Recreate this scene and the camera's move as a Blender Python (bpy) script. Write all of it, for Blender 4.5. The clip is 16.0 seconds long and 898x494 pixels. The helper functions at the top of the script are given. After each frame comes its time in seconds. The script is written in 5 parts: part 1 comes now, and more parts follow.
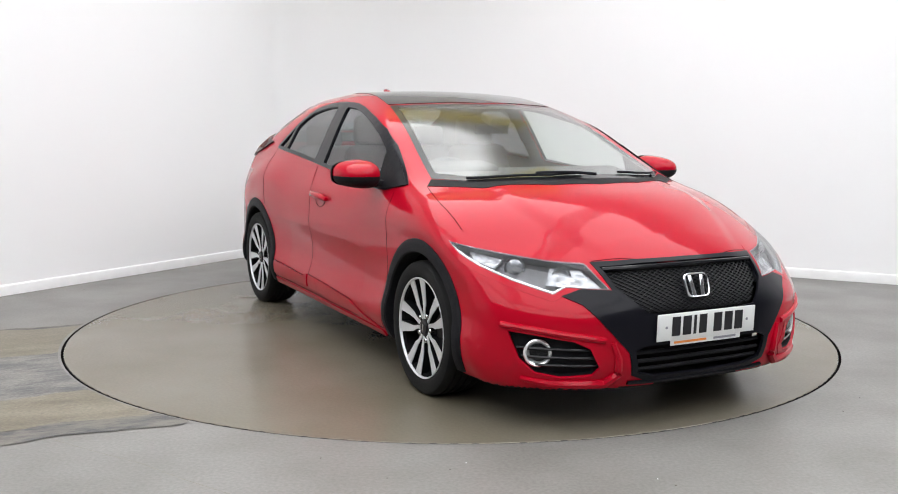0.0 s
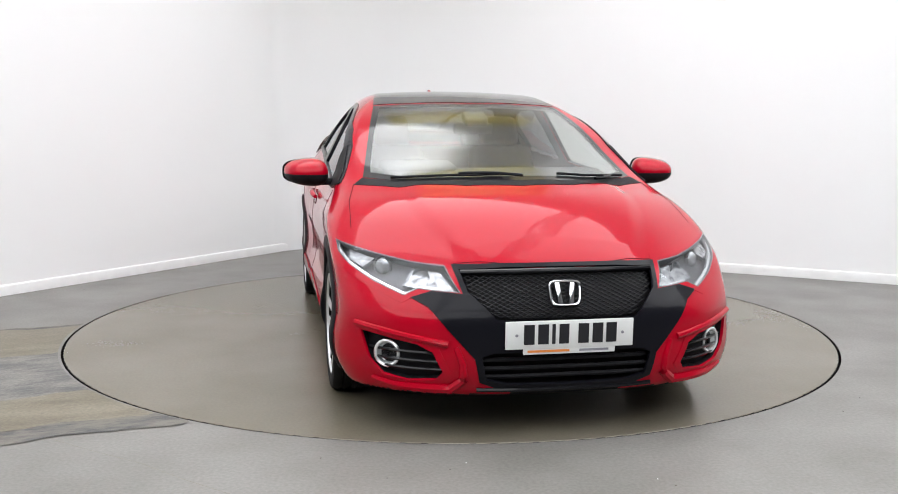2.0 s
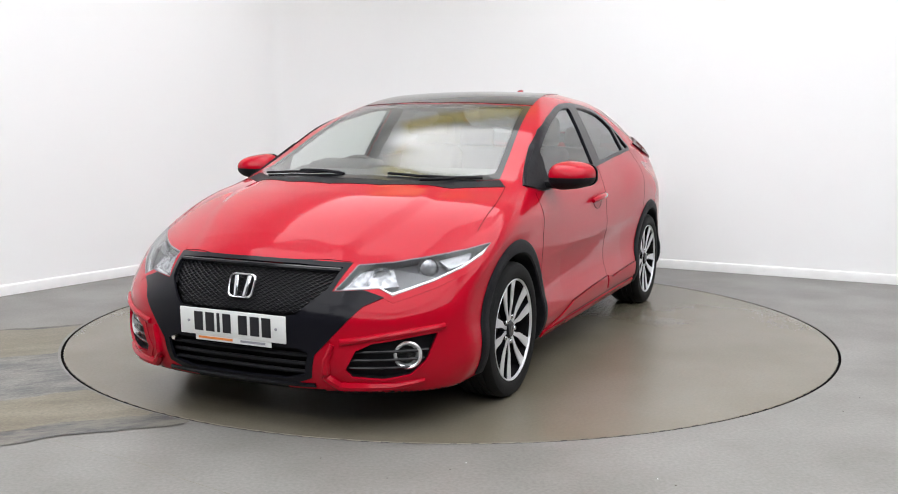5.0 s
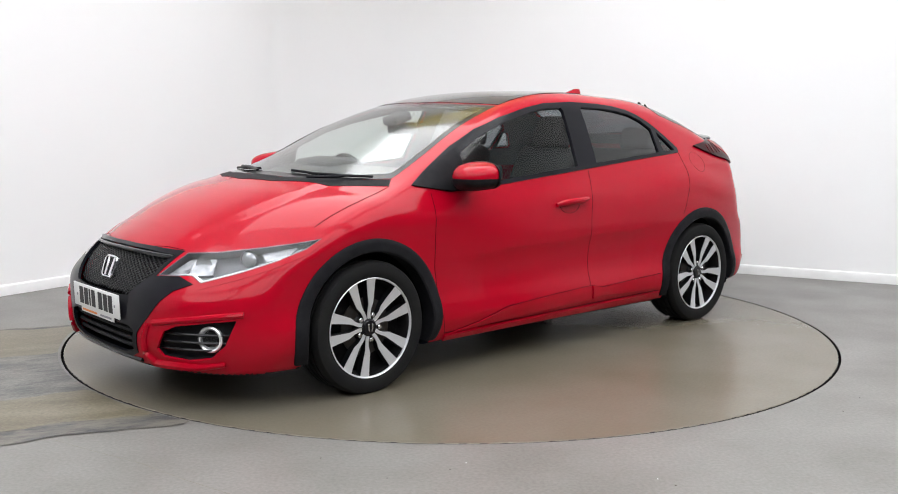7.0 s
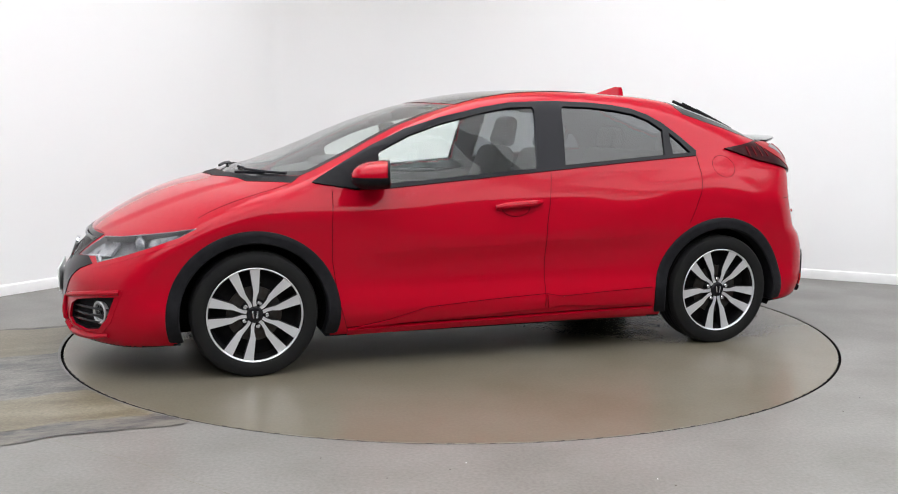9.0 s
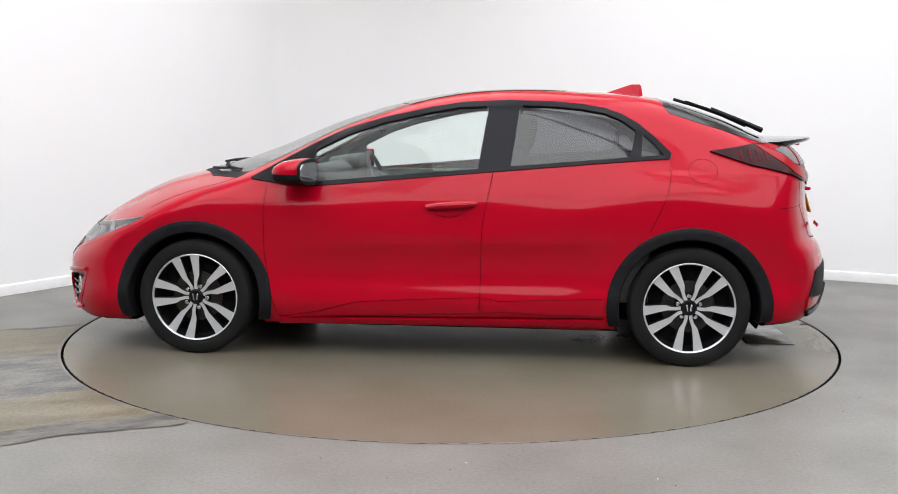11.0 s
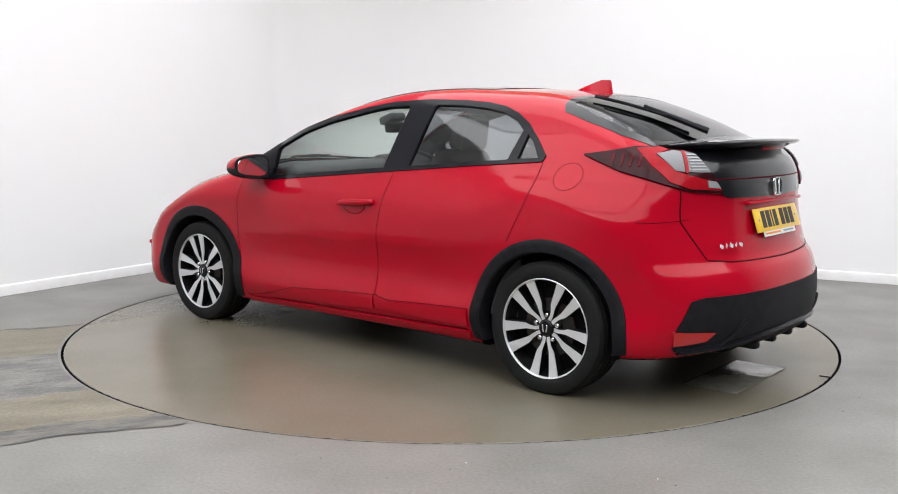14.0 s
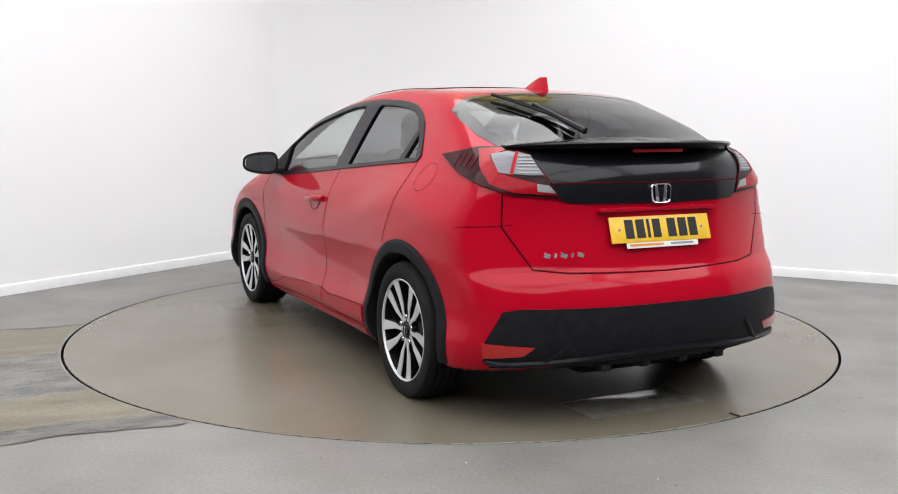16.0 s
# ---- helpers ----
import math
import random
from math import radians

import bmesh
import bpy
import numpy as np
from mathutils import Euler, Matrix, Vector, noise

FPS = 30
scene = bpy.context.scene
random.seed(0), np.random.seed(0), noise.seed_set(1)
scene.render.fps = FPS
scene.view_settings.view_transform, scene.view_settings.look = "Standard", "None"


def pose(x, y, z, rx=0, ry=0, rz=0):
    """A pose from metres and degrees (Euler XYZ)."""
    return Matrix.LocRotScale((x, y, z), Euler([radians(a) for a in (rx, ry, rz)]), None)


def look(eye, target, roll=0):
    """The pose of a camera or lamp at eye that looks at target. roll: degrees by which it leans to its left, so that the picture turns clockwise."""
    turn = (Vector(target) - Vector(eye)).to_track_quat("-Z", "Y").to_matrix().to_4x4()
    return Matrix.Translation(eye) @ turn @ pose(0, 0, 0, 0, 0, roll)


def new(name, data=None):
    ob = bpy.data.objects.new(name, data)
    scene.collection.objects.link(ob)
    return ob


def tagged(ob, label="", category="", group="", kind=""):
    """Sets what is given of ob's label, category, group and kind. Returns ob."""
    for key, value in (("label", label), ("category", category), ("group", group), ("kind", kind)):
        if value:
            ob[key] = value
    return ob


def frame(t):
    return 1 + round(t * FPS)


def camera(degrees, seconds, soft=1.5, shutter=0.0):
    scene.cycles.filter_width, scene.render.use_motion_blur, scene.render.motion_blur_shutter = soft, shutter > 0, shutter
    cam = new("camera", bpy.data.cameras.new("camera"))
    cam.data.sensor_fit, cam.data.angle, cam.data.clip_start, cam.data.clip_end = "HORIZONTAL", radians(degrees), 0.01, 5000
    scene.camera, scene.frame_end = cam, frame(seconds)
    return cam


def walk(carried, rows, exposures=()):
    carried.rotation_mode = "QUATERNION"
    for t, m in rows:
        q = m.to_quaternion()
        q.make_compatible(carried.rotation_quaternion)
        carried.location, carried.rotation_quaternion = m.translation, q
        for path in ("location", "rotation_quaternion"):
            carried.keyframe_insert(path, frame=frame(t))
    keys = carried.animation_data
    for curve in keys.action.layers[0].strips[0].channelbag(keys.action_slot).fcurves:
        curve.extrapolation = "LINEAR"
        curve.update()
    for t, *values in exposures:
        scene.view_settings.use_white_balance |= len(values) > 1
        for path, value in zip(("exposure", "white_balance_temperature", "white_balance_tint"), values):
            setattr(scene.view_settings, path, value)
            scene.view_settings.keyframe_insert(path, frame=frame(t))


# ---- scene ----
from mathutils.geometry import delaunay_2d_cdt
cam = camera(49.87, 16.0, soft=1.0)
EYE = Vector((0.0, -5.863, 1.2415))
AHEAD = EYE + Vector((-0.00232, 0.99170, -0.12855))
walk(cam, [(0.0, look(EYE, AHEAD, 0.308)), (16.0, look(EYE, AHEAD, 0.308))])

# the turntable's angle: seconds, the car's heading in degrees
TURN = [(0.0, -62.51), (0.5, -64.31), (1.0, -67.85), (1.5, -72.7), (2.0, -78.89), (2.5, -84.66), (3.0, -90.8), (3.5, -96.52),
        (4.0, -102.68), (4.5, -108.37), (5.0, -114.55), (5.2, -116.83), (5.9, -125.2), (6.6, -133.5), (7.3, -141.84), (7.5, -144.19),
        (8.0, -150.29), (8.5, -155.97), (9.0, -162.0), (9.2, -164.5), (9.9, -172.5), (10.6, -180.5), (11.3, -188.5), (11.5, -190.48),
        (12.0, -196.42), (12.5, -201.82), (13.0, -207.89), (13.5, -213.6), (14.0, -219.65), (14.5, -225.24), (15.0, -231.15),
        (15.5, -236.96), (16.0, -243.16)]
CAR_X, CAR_Y, RING = -0.006, 0.039, 2.234

# ---- light: a white photo room with rows of ceiling panels ----
world = bpy.data.worlds.new("world")
world.use_nodes = True
world.node_tree.nodes["Background"].inputs[0].default_value = (0.9, 0.95, 1.0, 1)
world.node_tree.nodes["Background"].inputs[1].default_value = 0.05
scene.world = world
PANEL_GLOW = 3.3
scene.view_settings.exposure = 0.0


# ---- materials ----
def material(name, colour, rough=0.5, metal=0.0, coat=0.0, mix=None, scale=8.0, bump=0.0, bump_scale=60.0, rough_var=0.0,
             alpha=1.0, transmission=0.0, ior=1.45, glow=0.0, speck=0.0, streak=None, spec=0.5, coat_rough=0.06, coat_ior=1.28, detail=6.0, contrast=(0.35, 0.65)):
    m = bpy.data.materials.new(name)
    m.use_nodes = True
    nodes, links = m.node_tree.nodes, m.node_tree.links
    b = nodes["Principled BSDF"]
    b.inputs["Base Color"].default_value = (*colour, 1)
    b.inputs["Roughness"].default_value = rough
    b.inputs["Metallic"].default_value = metal
    b.inputs["Coat Weight"].default_value = coat
    b.inputs["Coat Roughness"].default_value = coat_rough
    b.inputs["Coat IOR"].default_value = coat_ior
    b.inputs["Specular IOR Level"].default_value = spec
    b.inputs["Transmission Weight"].default_value = transmission
    b.inputs["IOR"].default_value = ior
    if glow:
        b.inputs["Emission Color"].default_value = (*colour, 1)
        b.inputs["Emission Strength"].default_value = glow
    where = nodes.new("ShaderNodeTexCoord")
    if mix or rough_var:
        n = nodes.new("ShaderNodeTexNoise")
        n.inputs["Scale"].default_value = scale
        n.inputs["Detail"].default_value = detail
        if streak:
            n.inputs["Roughness"].default_value = 0.74
            turned = nodes.new("ShaderNodeMapping")
            turned.inputs["Rotation"].default_value = (0, 0, radians(-streak))
            spread = nodes.new("ShaderNodeVectorMath")
            spread.operation = "MULTIPLY"
            spread.inputs[1].default_value = (0.5, 1.4, 1)
            links.new(where.outputs["Object"], turned.inputs["Vector"])
            links.new(turned.outputs[0], spread.inputs[0])
            links.new(spread.outputs[0], n.inputs["Vector"])
        else:
            links.new(where.outputs["Object"], n.inputs["Vector"])
        ramp = nodes.new("ShaderNodeMapRange")
        ramp.inputs[1].default_value, ramp.inputs[2].default_value = contrast
        links.new(n.outputs[0], ramp.inputs[0])
        if mix:
            c = nodes.new("ShaderNodeMix")
            c.data_type = "RGBA"
            c.inputs[6].default_value, c.inputs[7].default_value = (*colour, 1), (*mix, 1)
            links.new(ramp.outputs[0], c.inputs[0])
            links.new(c.outputs[2], b.inputs["Base Color"])
        if mix and speck:
            fine = nodes.new("ShaderNodeTexNoise")
            fine.inputs["Scale"].default_value, fine.inputs["Detail"].default_value = 70, 5
            links.new(where.outputs["Object"], fine.inputs["Vector"])
            span = nodes.new("ShaderNodeMapRange")
            span.inputs[1].default_value, span.inputs[2].default_value = 0.3, 0.7
            span.inputs[3].default_value, span.inputs[4].default_value = 1 - speck, 1 + speck
            links.new(fine.outputs[0], span.inputs[0])
            tone = nodes.new("ShaderNodeVectorMath")
            tone.operation = "SCALE"
            links.new(c.outputs[2], tone.inputs[0])
            links.new(span.outputs[0], tone.inputs["Scale"])
            links.new(tone.outputs[0], b.inputs["Base Color"])
        if rough_var:
            r = nodes.new("ShaderNodeMapRange")
            r.inputs[3].default_value, r.inputs[4].default_value = rough - rough_var, rough + rough_var
            links.new(n.outputs[0], r.inputs[0])
            links.new(r.outputs[0], b.inputs["Roughness"])
    if bump:
        n2 = nodes.new("ShaderNodeTexNoise")
        n2.inputs["Scale"].default_value, n2.inputs["Detail"].default_value = bump_scale, 4
        links.new(where.outputs["Object"], n2.inputs["Vector"])
        k = nodes.new("ShaderNodeBump")
        k.inputs["Strength"].default_value, k.inputs["Distance"].default_value = bump, 0.004
        links.new(n2.outputs[0], k.inputs["Height"])
        links.new(k.outputs[0], b.inputs["Normal"])
    return m


def window_glass(name, tint, gloss_rough=0.02, least=0.05, rise=4.0):
    """Thin tinted pane: clear through, with a gloss."""
    m = bpy.data.materials.new(name)
    m.use_nodes = True
    nodes, links = m.node_tree.nodes, m.node_tree.links
    nodes.remove(nodes["Principled BSDF"])
    through_it, gloss, facing, mixed = (nodes.new("ShaderNodeBsdfTransparent"), nodes.new("ShaderNodeBsdfGlossy"), nodes.new("ShaderNodeLayerWeight"),
                                        nodes.new("ShaderNodeMixShader"))
    power, span = nodes.new("ShaderNodeMath"), nodes.new("ShaderNodeMapRange")
    power.operation = "POWER"
    power.inputs[1].default_value = rise
    span.inputs[3].default_value, span.inputs[4].default_value = least, 1.0
    facing.inputs["Blend"].default_value = 0.5
    links.new(facing.outputs["Facing"], power.inputs[0])
    links.new(power.outputs[0], span.inputs[0])
    through_it.inputs[0].default_value = (*tint, 1)
    gloss.inputs["Roughness"].default_value = gloss_rough
    links.new(span.outputs[0], mixed.inputs[0])
    links.new(through_it.outputs[0], mixed.inputs[1])
    links.new(gloss.outputs[0], mixed.inputs[2])
    links.new(mixed.outputs[0], nodes["Material Output"].inputs[0])
    return m


RED = material("red_paint", (0.365, 0.0006, 0.012), 0.42, 0.0, 1.0, mix=(0.40, 0.0008, 0.014), scale=900, detail=2, bump=0.006, bump_scale=180, spec=0.03, coat_rough=0.06, coat_ior=1.29)
RED_LAMP = material("red_lens", (0.27, 0.002, 0.008), 0.3, 0, 0.6, mix=(0.31, 0.004, 0.011), scale=40, spec=0.05)
DARK_LAMP = material("dark_red_lens", (0.020, 0.002, 0.004), 0.3, 0, 0.5, spec=0.05, mix=(0.035, 0.003, 0.005), scale=20)
REFLECTOR = material("red_reflector", (0.42, 0.01, 0.01), 0.15, 0, 1.0, bump=0.2, bump_scale=300)
GLOSS = material("gloss_black", (0.004, 0.004, 0.006), 0.3, 0, 1.0, rough_var=0.03, scale=5, spec=0.1)
CHARCOAL = material("charcoal_plastic", (0.006, 0.006, 0.009), 0.30, 0, 0.35, spec=0.10, rough_var=0.05, scale=9)
PLASTIC = material("black_plastic", (0.009, 0.009, 0.011), 0.55, spec=0.12, mix=(0.013, 0.013, 0.015), scale=25, bump=0.15, bump_scale=400)
RUBBER = material("tyre_rubber", (0.007, 0.007, 0.008), 0.75, spec=0.25, mix=(0.010, 0.010, 0.0095), scale=7, bump=0.2, bump_scale=120)
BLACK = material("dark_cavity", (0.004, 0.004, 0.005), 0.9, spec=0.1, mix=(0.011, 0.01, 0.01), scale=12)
# for real shut gaps, and for painted shade in creases and handle recess
SEAM = material("gap_and_crease_shade", (0.060, 0.002, 0.005), 0.8, spec=0.05)
CHROME = material("chrome", (0.70, 0.71, 0.73), 0.14, 1.0, rough_var=0.04, scale=30)
ALLOY = material("machined_alloy", (0.70, 0.71, 0.73), 0.34, 0.6, rough_var=0.06, scale=60)
WHEEL_BLACK = material("wheel_black", (0.006, 0.006, 0.007), 0.35, 0, 0.5, spec=0.1, rough_var=0.05, scale=20)
STEEL = material("brake_steel", (0.05, 0.048, 0.047), 0.45, 0.6, mix=(0.035, 0.027, 0.022), scale=30)
SILVER = material("lamp_reflector", (0.16, 0.165, 0.18), 0.26, 0.6, bump=0.7, bump_scale=38, mix=(0.55, 0.56, 0.58), scale=45)
PLATE_WHITE = material("plate_white", (0.72, 0.73, 0.72), 0.35, 0, 0.4, mix=(0.74, 0.75, 0.74), scale=15)
PLATE_YELLOW = material("plate_yellow", (0.80, 0.50, 0.03), 0.35, 0, 0.4, mix=(0.74, 0.45, 0.03), scale=15)
INK = material("ink", (0.012, 0.012, 0.015), 0.5)
ORANGE = material("orange_print", (0.75, 0.25, 0.05), 0.5)
GREY_PRINT = material("grey_print", (0.25, 0.25, 0.28), 0.5)
FABRIC = material("seat_fabric", (0.035, 0.035, 0.038), 0.9, mix=(0.045, 0.045, 0.048), scale=30, spec=0.2)
TRIM = material("grey_interior", (0.055, 0.057, 0.060), 0.6, mix=(0.075, 0.077, 0.08), scale=40)
LINING = material("pale_roof_lining", (0.36, 0.36, 0.34), 0.9, mix=(0.40, 0.40, 0.38), scale=60)
CLEAR = window_glass("windscreen_glass", (0.92, 0.97, 0.94), 0.14, 0.07, 3.0)
SIDE_GLASS = window_glass("side_glass", (0.90, 0.96, 0.94), 0.02, 0.05, 4.2)
PRIVACY = window_glass("dark_glass", (0.23, 0.24, 0.26), 0.04, 0.07, 3.8)
REAR_GLASS = window_glass("rear_glass", (0.26, 0.27, 0.29), 0.03, 0.05, 4.5)
LENS = window_glass("lamp_lens", (0.95, 0.96, 0.97), 0.02, 0.04, 4.5)
WALL = material("white_wall", (0.87, 0.87, 0.875), 0.65, mix=(0.85, 0.85, 0.855), scale=0.6, bump=0.03, bump_scale=90, detail=3)
# for the unseen walls: dark so that the car's reflections stay dark
DARK_WALL = material("dark_wall", (0.10, 0.10, 0.105), 0.7, mix=(0.085, 0.085, 0.09), scale=0.7, bump=0.03, bump_scale=90, detail=3)
SKIRTING = material("white_gloss_paint", (0.84, 0.84, 0.84), 0.35, mix=(0.79, 0.79, 0.79), scale=9)
CEILING = material("ceiling_white", (0.86, 0.86, 0.86), 0.8, mix=(0.83, 0.83, 0.83), scale=3)
LAMP = material("lamp_panel", (0.965, 0.98, 1.0), 0.5, glow=PANEL_GLOW)
PLATE = material("worn_cover", (0.125, 0.115, 0.098), 0.14, 0, 0, mix=(0.16, 0.148, 0.125), scale=14, bump=0.2, bump_scale=20, rough_var=0.08)
STRIP_OLIVE = material("stained_floor", (0.095, 0.078, 0.045), 0.40, mix=(0.190, 0.168, 0.122), scale=4.5, bump=0.15, bump_scale=50, rough_var=0.1, detail=14, speck=0.22, contrast=(0.36, 0.60), streak=23.5)
STRIP_GREY = material("scuffed_floor", (0.060, 0.060, 0.064), 0.42, mix=(0.205, 0.195, 0.175), scale=6.0, bump=0.25, bump_scale=40, rough_var=0.12, detail=15, speck=0.25, contrast=(0.40, 0.60), streak=23.5)
STRIP_DARK = material("dark_floor_edge", (0.045, 0.045, 0.050), 0.5, mix=(0.150, 0.140, 0.120), scale=9.0, bump=0.2, bump_scale=60, detail=15, contrast=(0.40, 0.56), streak=23.5)
YELLOW_STEEL = material("yellow_steel_paint", (0.75, 0.64, 0.22), 0.45, mix=(0.68, 0.58, 0.20), scale=5)
FLOOR = material("grey_floor_coating", (0.202, 0.194, 0.184), 0.40, mix=(0.156, 0.149, 0.138), scale=1.6, bump=0.08, bump_scale=45, rough_var=0.1, detail=12, speck=0.15)
DISC = material("turntable_coating", (0.168, 0.151, 0.121), 0.27, mix=(0.118, 0.102, 0.070), scale=1.0, detail=4, speck=0.05, contrast=(0.25, 0.75))


# ---- mesh helpers ----
def link(name, verts, faces, mat, parent=None, label="", sharp=35, normals=None):
    me = bpy.data.meshes.new(name)
    me.from_pydata([tuple(v) for v in verts], [], [tuple(int(i) for i in f) for f in faces])
    me.materials.append(mat)
    me.shade_smooth()
    if normals is not None:
        me.normals_split_custom_set_from_vertices([tuple(n) for n in normals])
    elif sharp:
        me.set_sharp_from_angle(angle=radians(sharp))
    ob = new(name, me)
    ob.parent = parent
    if label:
        ob["label"] = label
    return ob


def part(name, bm, mat, parent, label="", sharp=35):
    bmesh.ops.recalc_face_normals(bm, faces=bm.faces[:])
    me = bpy.data.meshes.new(name)
    bm.to_mesh(me)
    bm.free()
    me.materials.append(mat)
    me.shade_smooth()
    me.set_sharp_from_angle(angle=radians(sharp))
    ob = new(name, me)
    ob.parent = parent
    if label:
        ob["label"] = label
    return ob


def box(size, m=Matrix(), bevel=0.01, segments=2, taper=None):
    """A rounded box as a bmesh; taper scales its top in x and y."""
    bm = bmesh.new()
    bmesh.ops.create_cube(bm, size=1)
    for v in bm.verts:
        k = taper if taper and v.co.z > 0 else (1, 1)
        v.co = Vector((v.co.x * size[0] * k[0], v.co.y * size[1] * k[1], v.co.z * size[2]))
    if bevel:
        bmesh.ops.bevel(bm, geom=bm.edges[:], offset=bevel, segments=segments, profile=0.5, affect="EDGES")
    bm.transform(m)
    return bm


def lathe(profile, n=64, m=Matrix(), closed=False):
    """A turned shape: profile of (radius, y) about the y axis."""
    verts, faces, k = [], [], len(profile)
    for i in range(n):
        a = 2 * math.pi * i / n
        verts += [m @ Vector((r * math.cos(a), y, r * math.sin(a))) for r, y in profile]
    for i in range(n):
        for j in range(k if closed else k - 1):
            a, b = i * k + j, i * k + (j + 1) % k
            c, d = ((i + 1) % n) * k + (j + 1) % k, ((i + 1) % n) * k + j
            faces.append((a, b, c, d))
    return verts, faces


def tube(points, radius, n=8):
    """A round bar along a line of points."""
    verts, faces, pts = [], [], [Vector(p) for p in points]
    for i, p in enumerate(pts):
        d = (pts[min(i + 1, len(pts) - 1)] - pts[max(i - 1, 0)]).normalized()
        s = d.cross(Vector((0, 0, 1)) if abs(d.z) < 0.9 else Vector((1, 0, 0))).normalized()
        u = s.cross(d)
        r = radius[i] if isinstance(radius, (list, tuple)) else radius
        verts += [p + (s * math.cos(2 * math.pi * k / n) + u * math.sin(2 * math.pi * k / n)) * r for k in range(n)]
    for i in range(len(pts) - 1):
        for k in range(n):
            faces.append((i * n + k, i * n + (k + 1) % n, (i + 1) * n + (k + 1) % n, (i + 1) * n + k))
    faces += [tuple(range(n))[::-1], tuple(range((len(pts) - 1) * n, len(pts) * n))]
    return verts, faces


def inside(poly, x, y):
    """Which of the points x, y lie in the polygon."""
    poly, hit = np.asarray(poly, float), np.zeros(len(x), bool)
    for (x0, y0), (x1, y1) in zip(poly, np.roll(poly, -1, 0)):
        if y0 != y1:
            hit ^= ((y0 > y) != (y1 > y)) & (x < (x1 - x0) * (y - y0) / (y1 - y0) + x0)
    return hit


def rounded(poly, times):
    poly = np.asarray(poly, float)
    for _ in range(times):
        nxt = np.roll(poly, -1, 0)
        poly = np.stack([poly * 0.75 + nxt * 0.25, poly * 0.25 + nxt * 0.75], 1).reshape(-1, 2)
    return poly


def dense(poly, step, closed=True):
    out, poly = [], np.asarray(poly, float)
    ends = list(zip(poly, np.roll(poly, -1, 0))) if closed else list(zip(poly[:-1], poly[1:]))
    for a, b in ends:
        n = max(1, int(math.ceil(np.linalg.norm(b - a) / step)))
        out += [a + (b - a) * k / n for k in range(n)]
    return np.array(out if closed else out + [poly[-1]])
# ---- the car's outer shape: x forward, y to its left, z up, metres, origin on the ground between the axles ----
def curve(pairs):
    """A smooth line through (x, value) pairs, for arrays."""
    px, py = np.array([p[0] for p in pairs], float), np.array([p[1] for p in pairs], float)
    tan = np.gradient(py, px)

    def at(x):
        x = np.clip(x, px[0], px[-1])
        i = np.clip(np.searchsorted(px, x) - 1, 0, len(px) - 2)
        h = px[i + 1] - px[i]
        u = (x - px[i]) / h
        return ((2 * u**3 - 3 * u**2 + 1) * py[i] + (u**3 - 2 * u**2 + u) * h * tan[i]
                + (3 * u**2 - 2 * u**3) * py[i + 1] + (u**3 - u**2) * h * tan[i + 1])
    return at


def soft_max(a, b, r):
    h = np.clip(0.5 + 0.5 * (a - b) / r, 0, 1)
    return b + (a - b) * h + r * h * (1 - h)


AXLE_F, AXLE_R, HUB_Z, TYRE_R, ARCH_R = 1.2975, -1.2975, 0.305, 0.310, 0.364
TOP = curve([(-2.3, 1.06), (-2.0, 1.115), (-1.8, 1.16), (-1.5, 1.285), (-1.2, 1.378), (-0.75, 1.42), (-0.38, 1.43), (0.0, 1.405),
             (0.25, 1.36), (0.63, 1.25), (1.0, 1.10), (1.35, 0.978), (1.48, 0.942), (1.634, 0.902), (1.784, 0.843), (1.93, 0.766),
             (2.08, 0.675), (2.2, 0.58), (2.4, 0.40)])
SWEEP = curve([(-2.3, -0.10), (-1.2, -0.10), (-0.5, 0.0), (0.2, 0.20), (0.7, 0.24), (1.05, 0.31), (1.5, 0.28), (2.2, 0.26)])
CROWN = curve([(-2.3, 0.05), (-1.0, 0.05), (0.0, 0.04), (1.0, 0.03), (2.2, 0.02)])
HALF_WIDTH = curve([(-2.2, 0.76), (-1.8, 0.845), (-1.3, 0.888), (-0.6, 0.880), (0.0, 0.880), (0.8, 0.878), (1.3, 0.888), (1.7, 0.885),
                    (2.0, 0.855), (2.2, 0.81)])
SIDE = curve([(0.1, -0.09), (0.18, -0.045), (0.26, -0.008), (0.34, 0.0), (0.42, -0.014), (0.55, -0.018), (0.68, -0.012), (0.8, -0.022),
              (0.9, -0.058), (1.0, -0.105), (1.08, -0.145), (1.2, -0.205), (1.35, -0.29), (1.45, -0.36)])
NOSE = curve([(0.1, 2.10), (0.17, 2.16), (0.25, 2.20), (0.4, 2.205), (0.5, 2.19), (0.57, 2.15), (0.67, 2.095), (0.8, 2.0), (1.2, 1.7)])
TAIL = curve([(0.1, 1.98), (0.22, 2.06), (0.32, 2.105), (0.45, 2.118), (0.54, 2.106), (0.595, 2.086), (0.645, 2.050), (0.7, 2.034), (0.85, 2.005),
              (0.95, 2.0), (1.05, 1.975), (1.2, 1.93)])


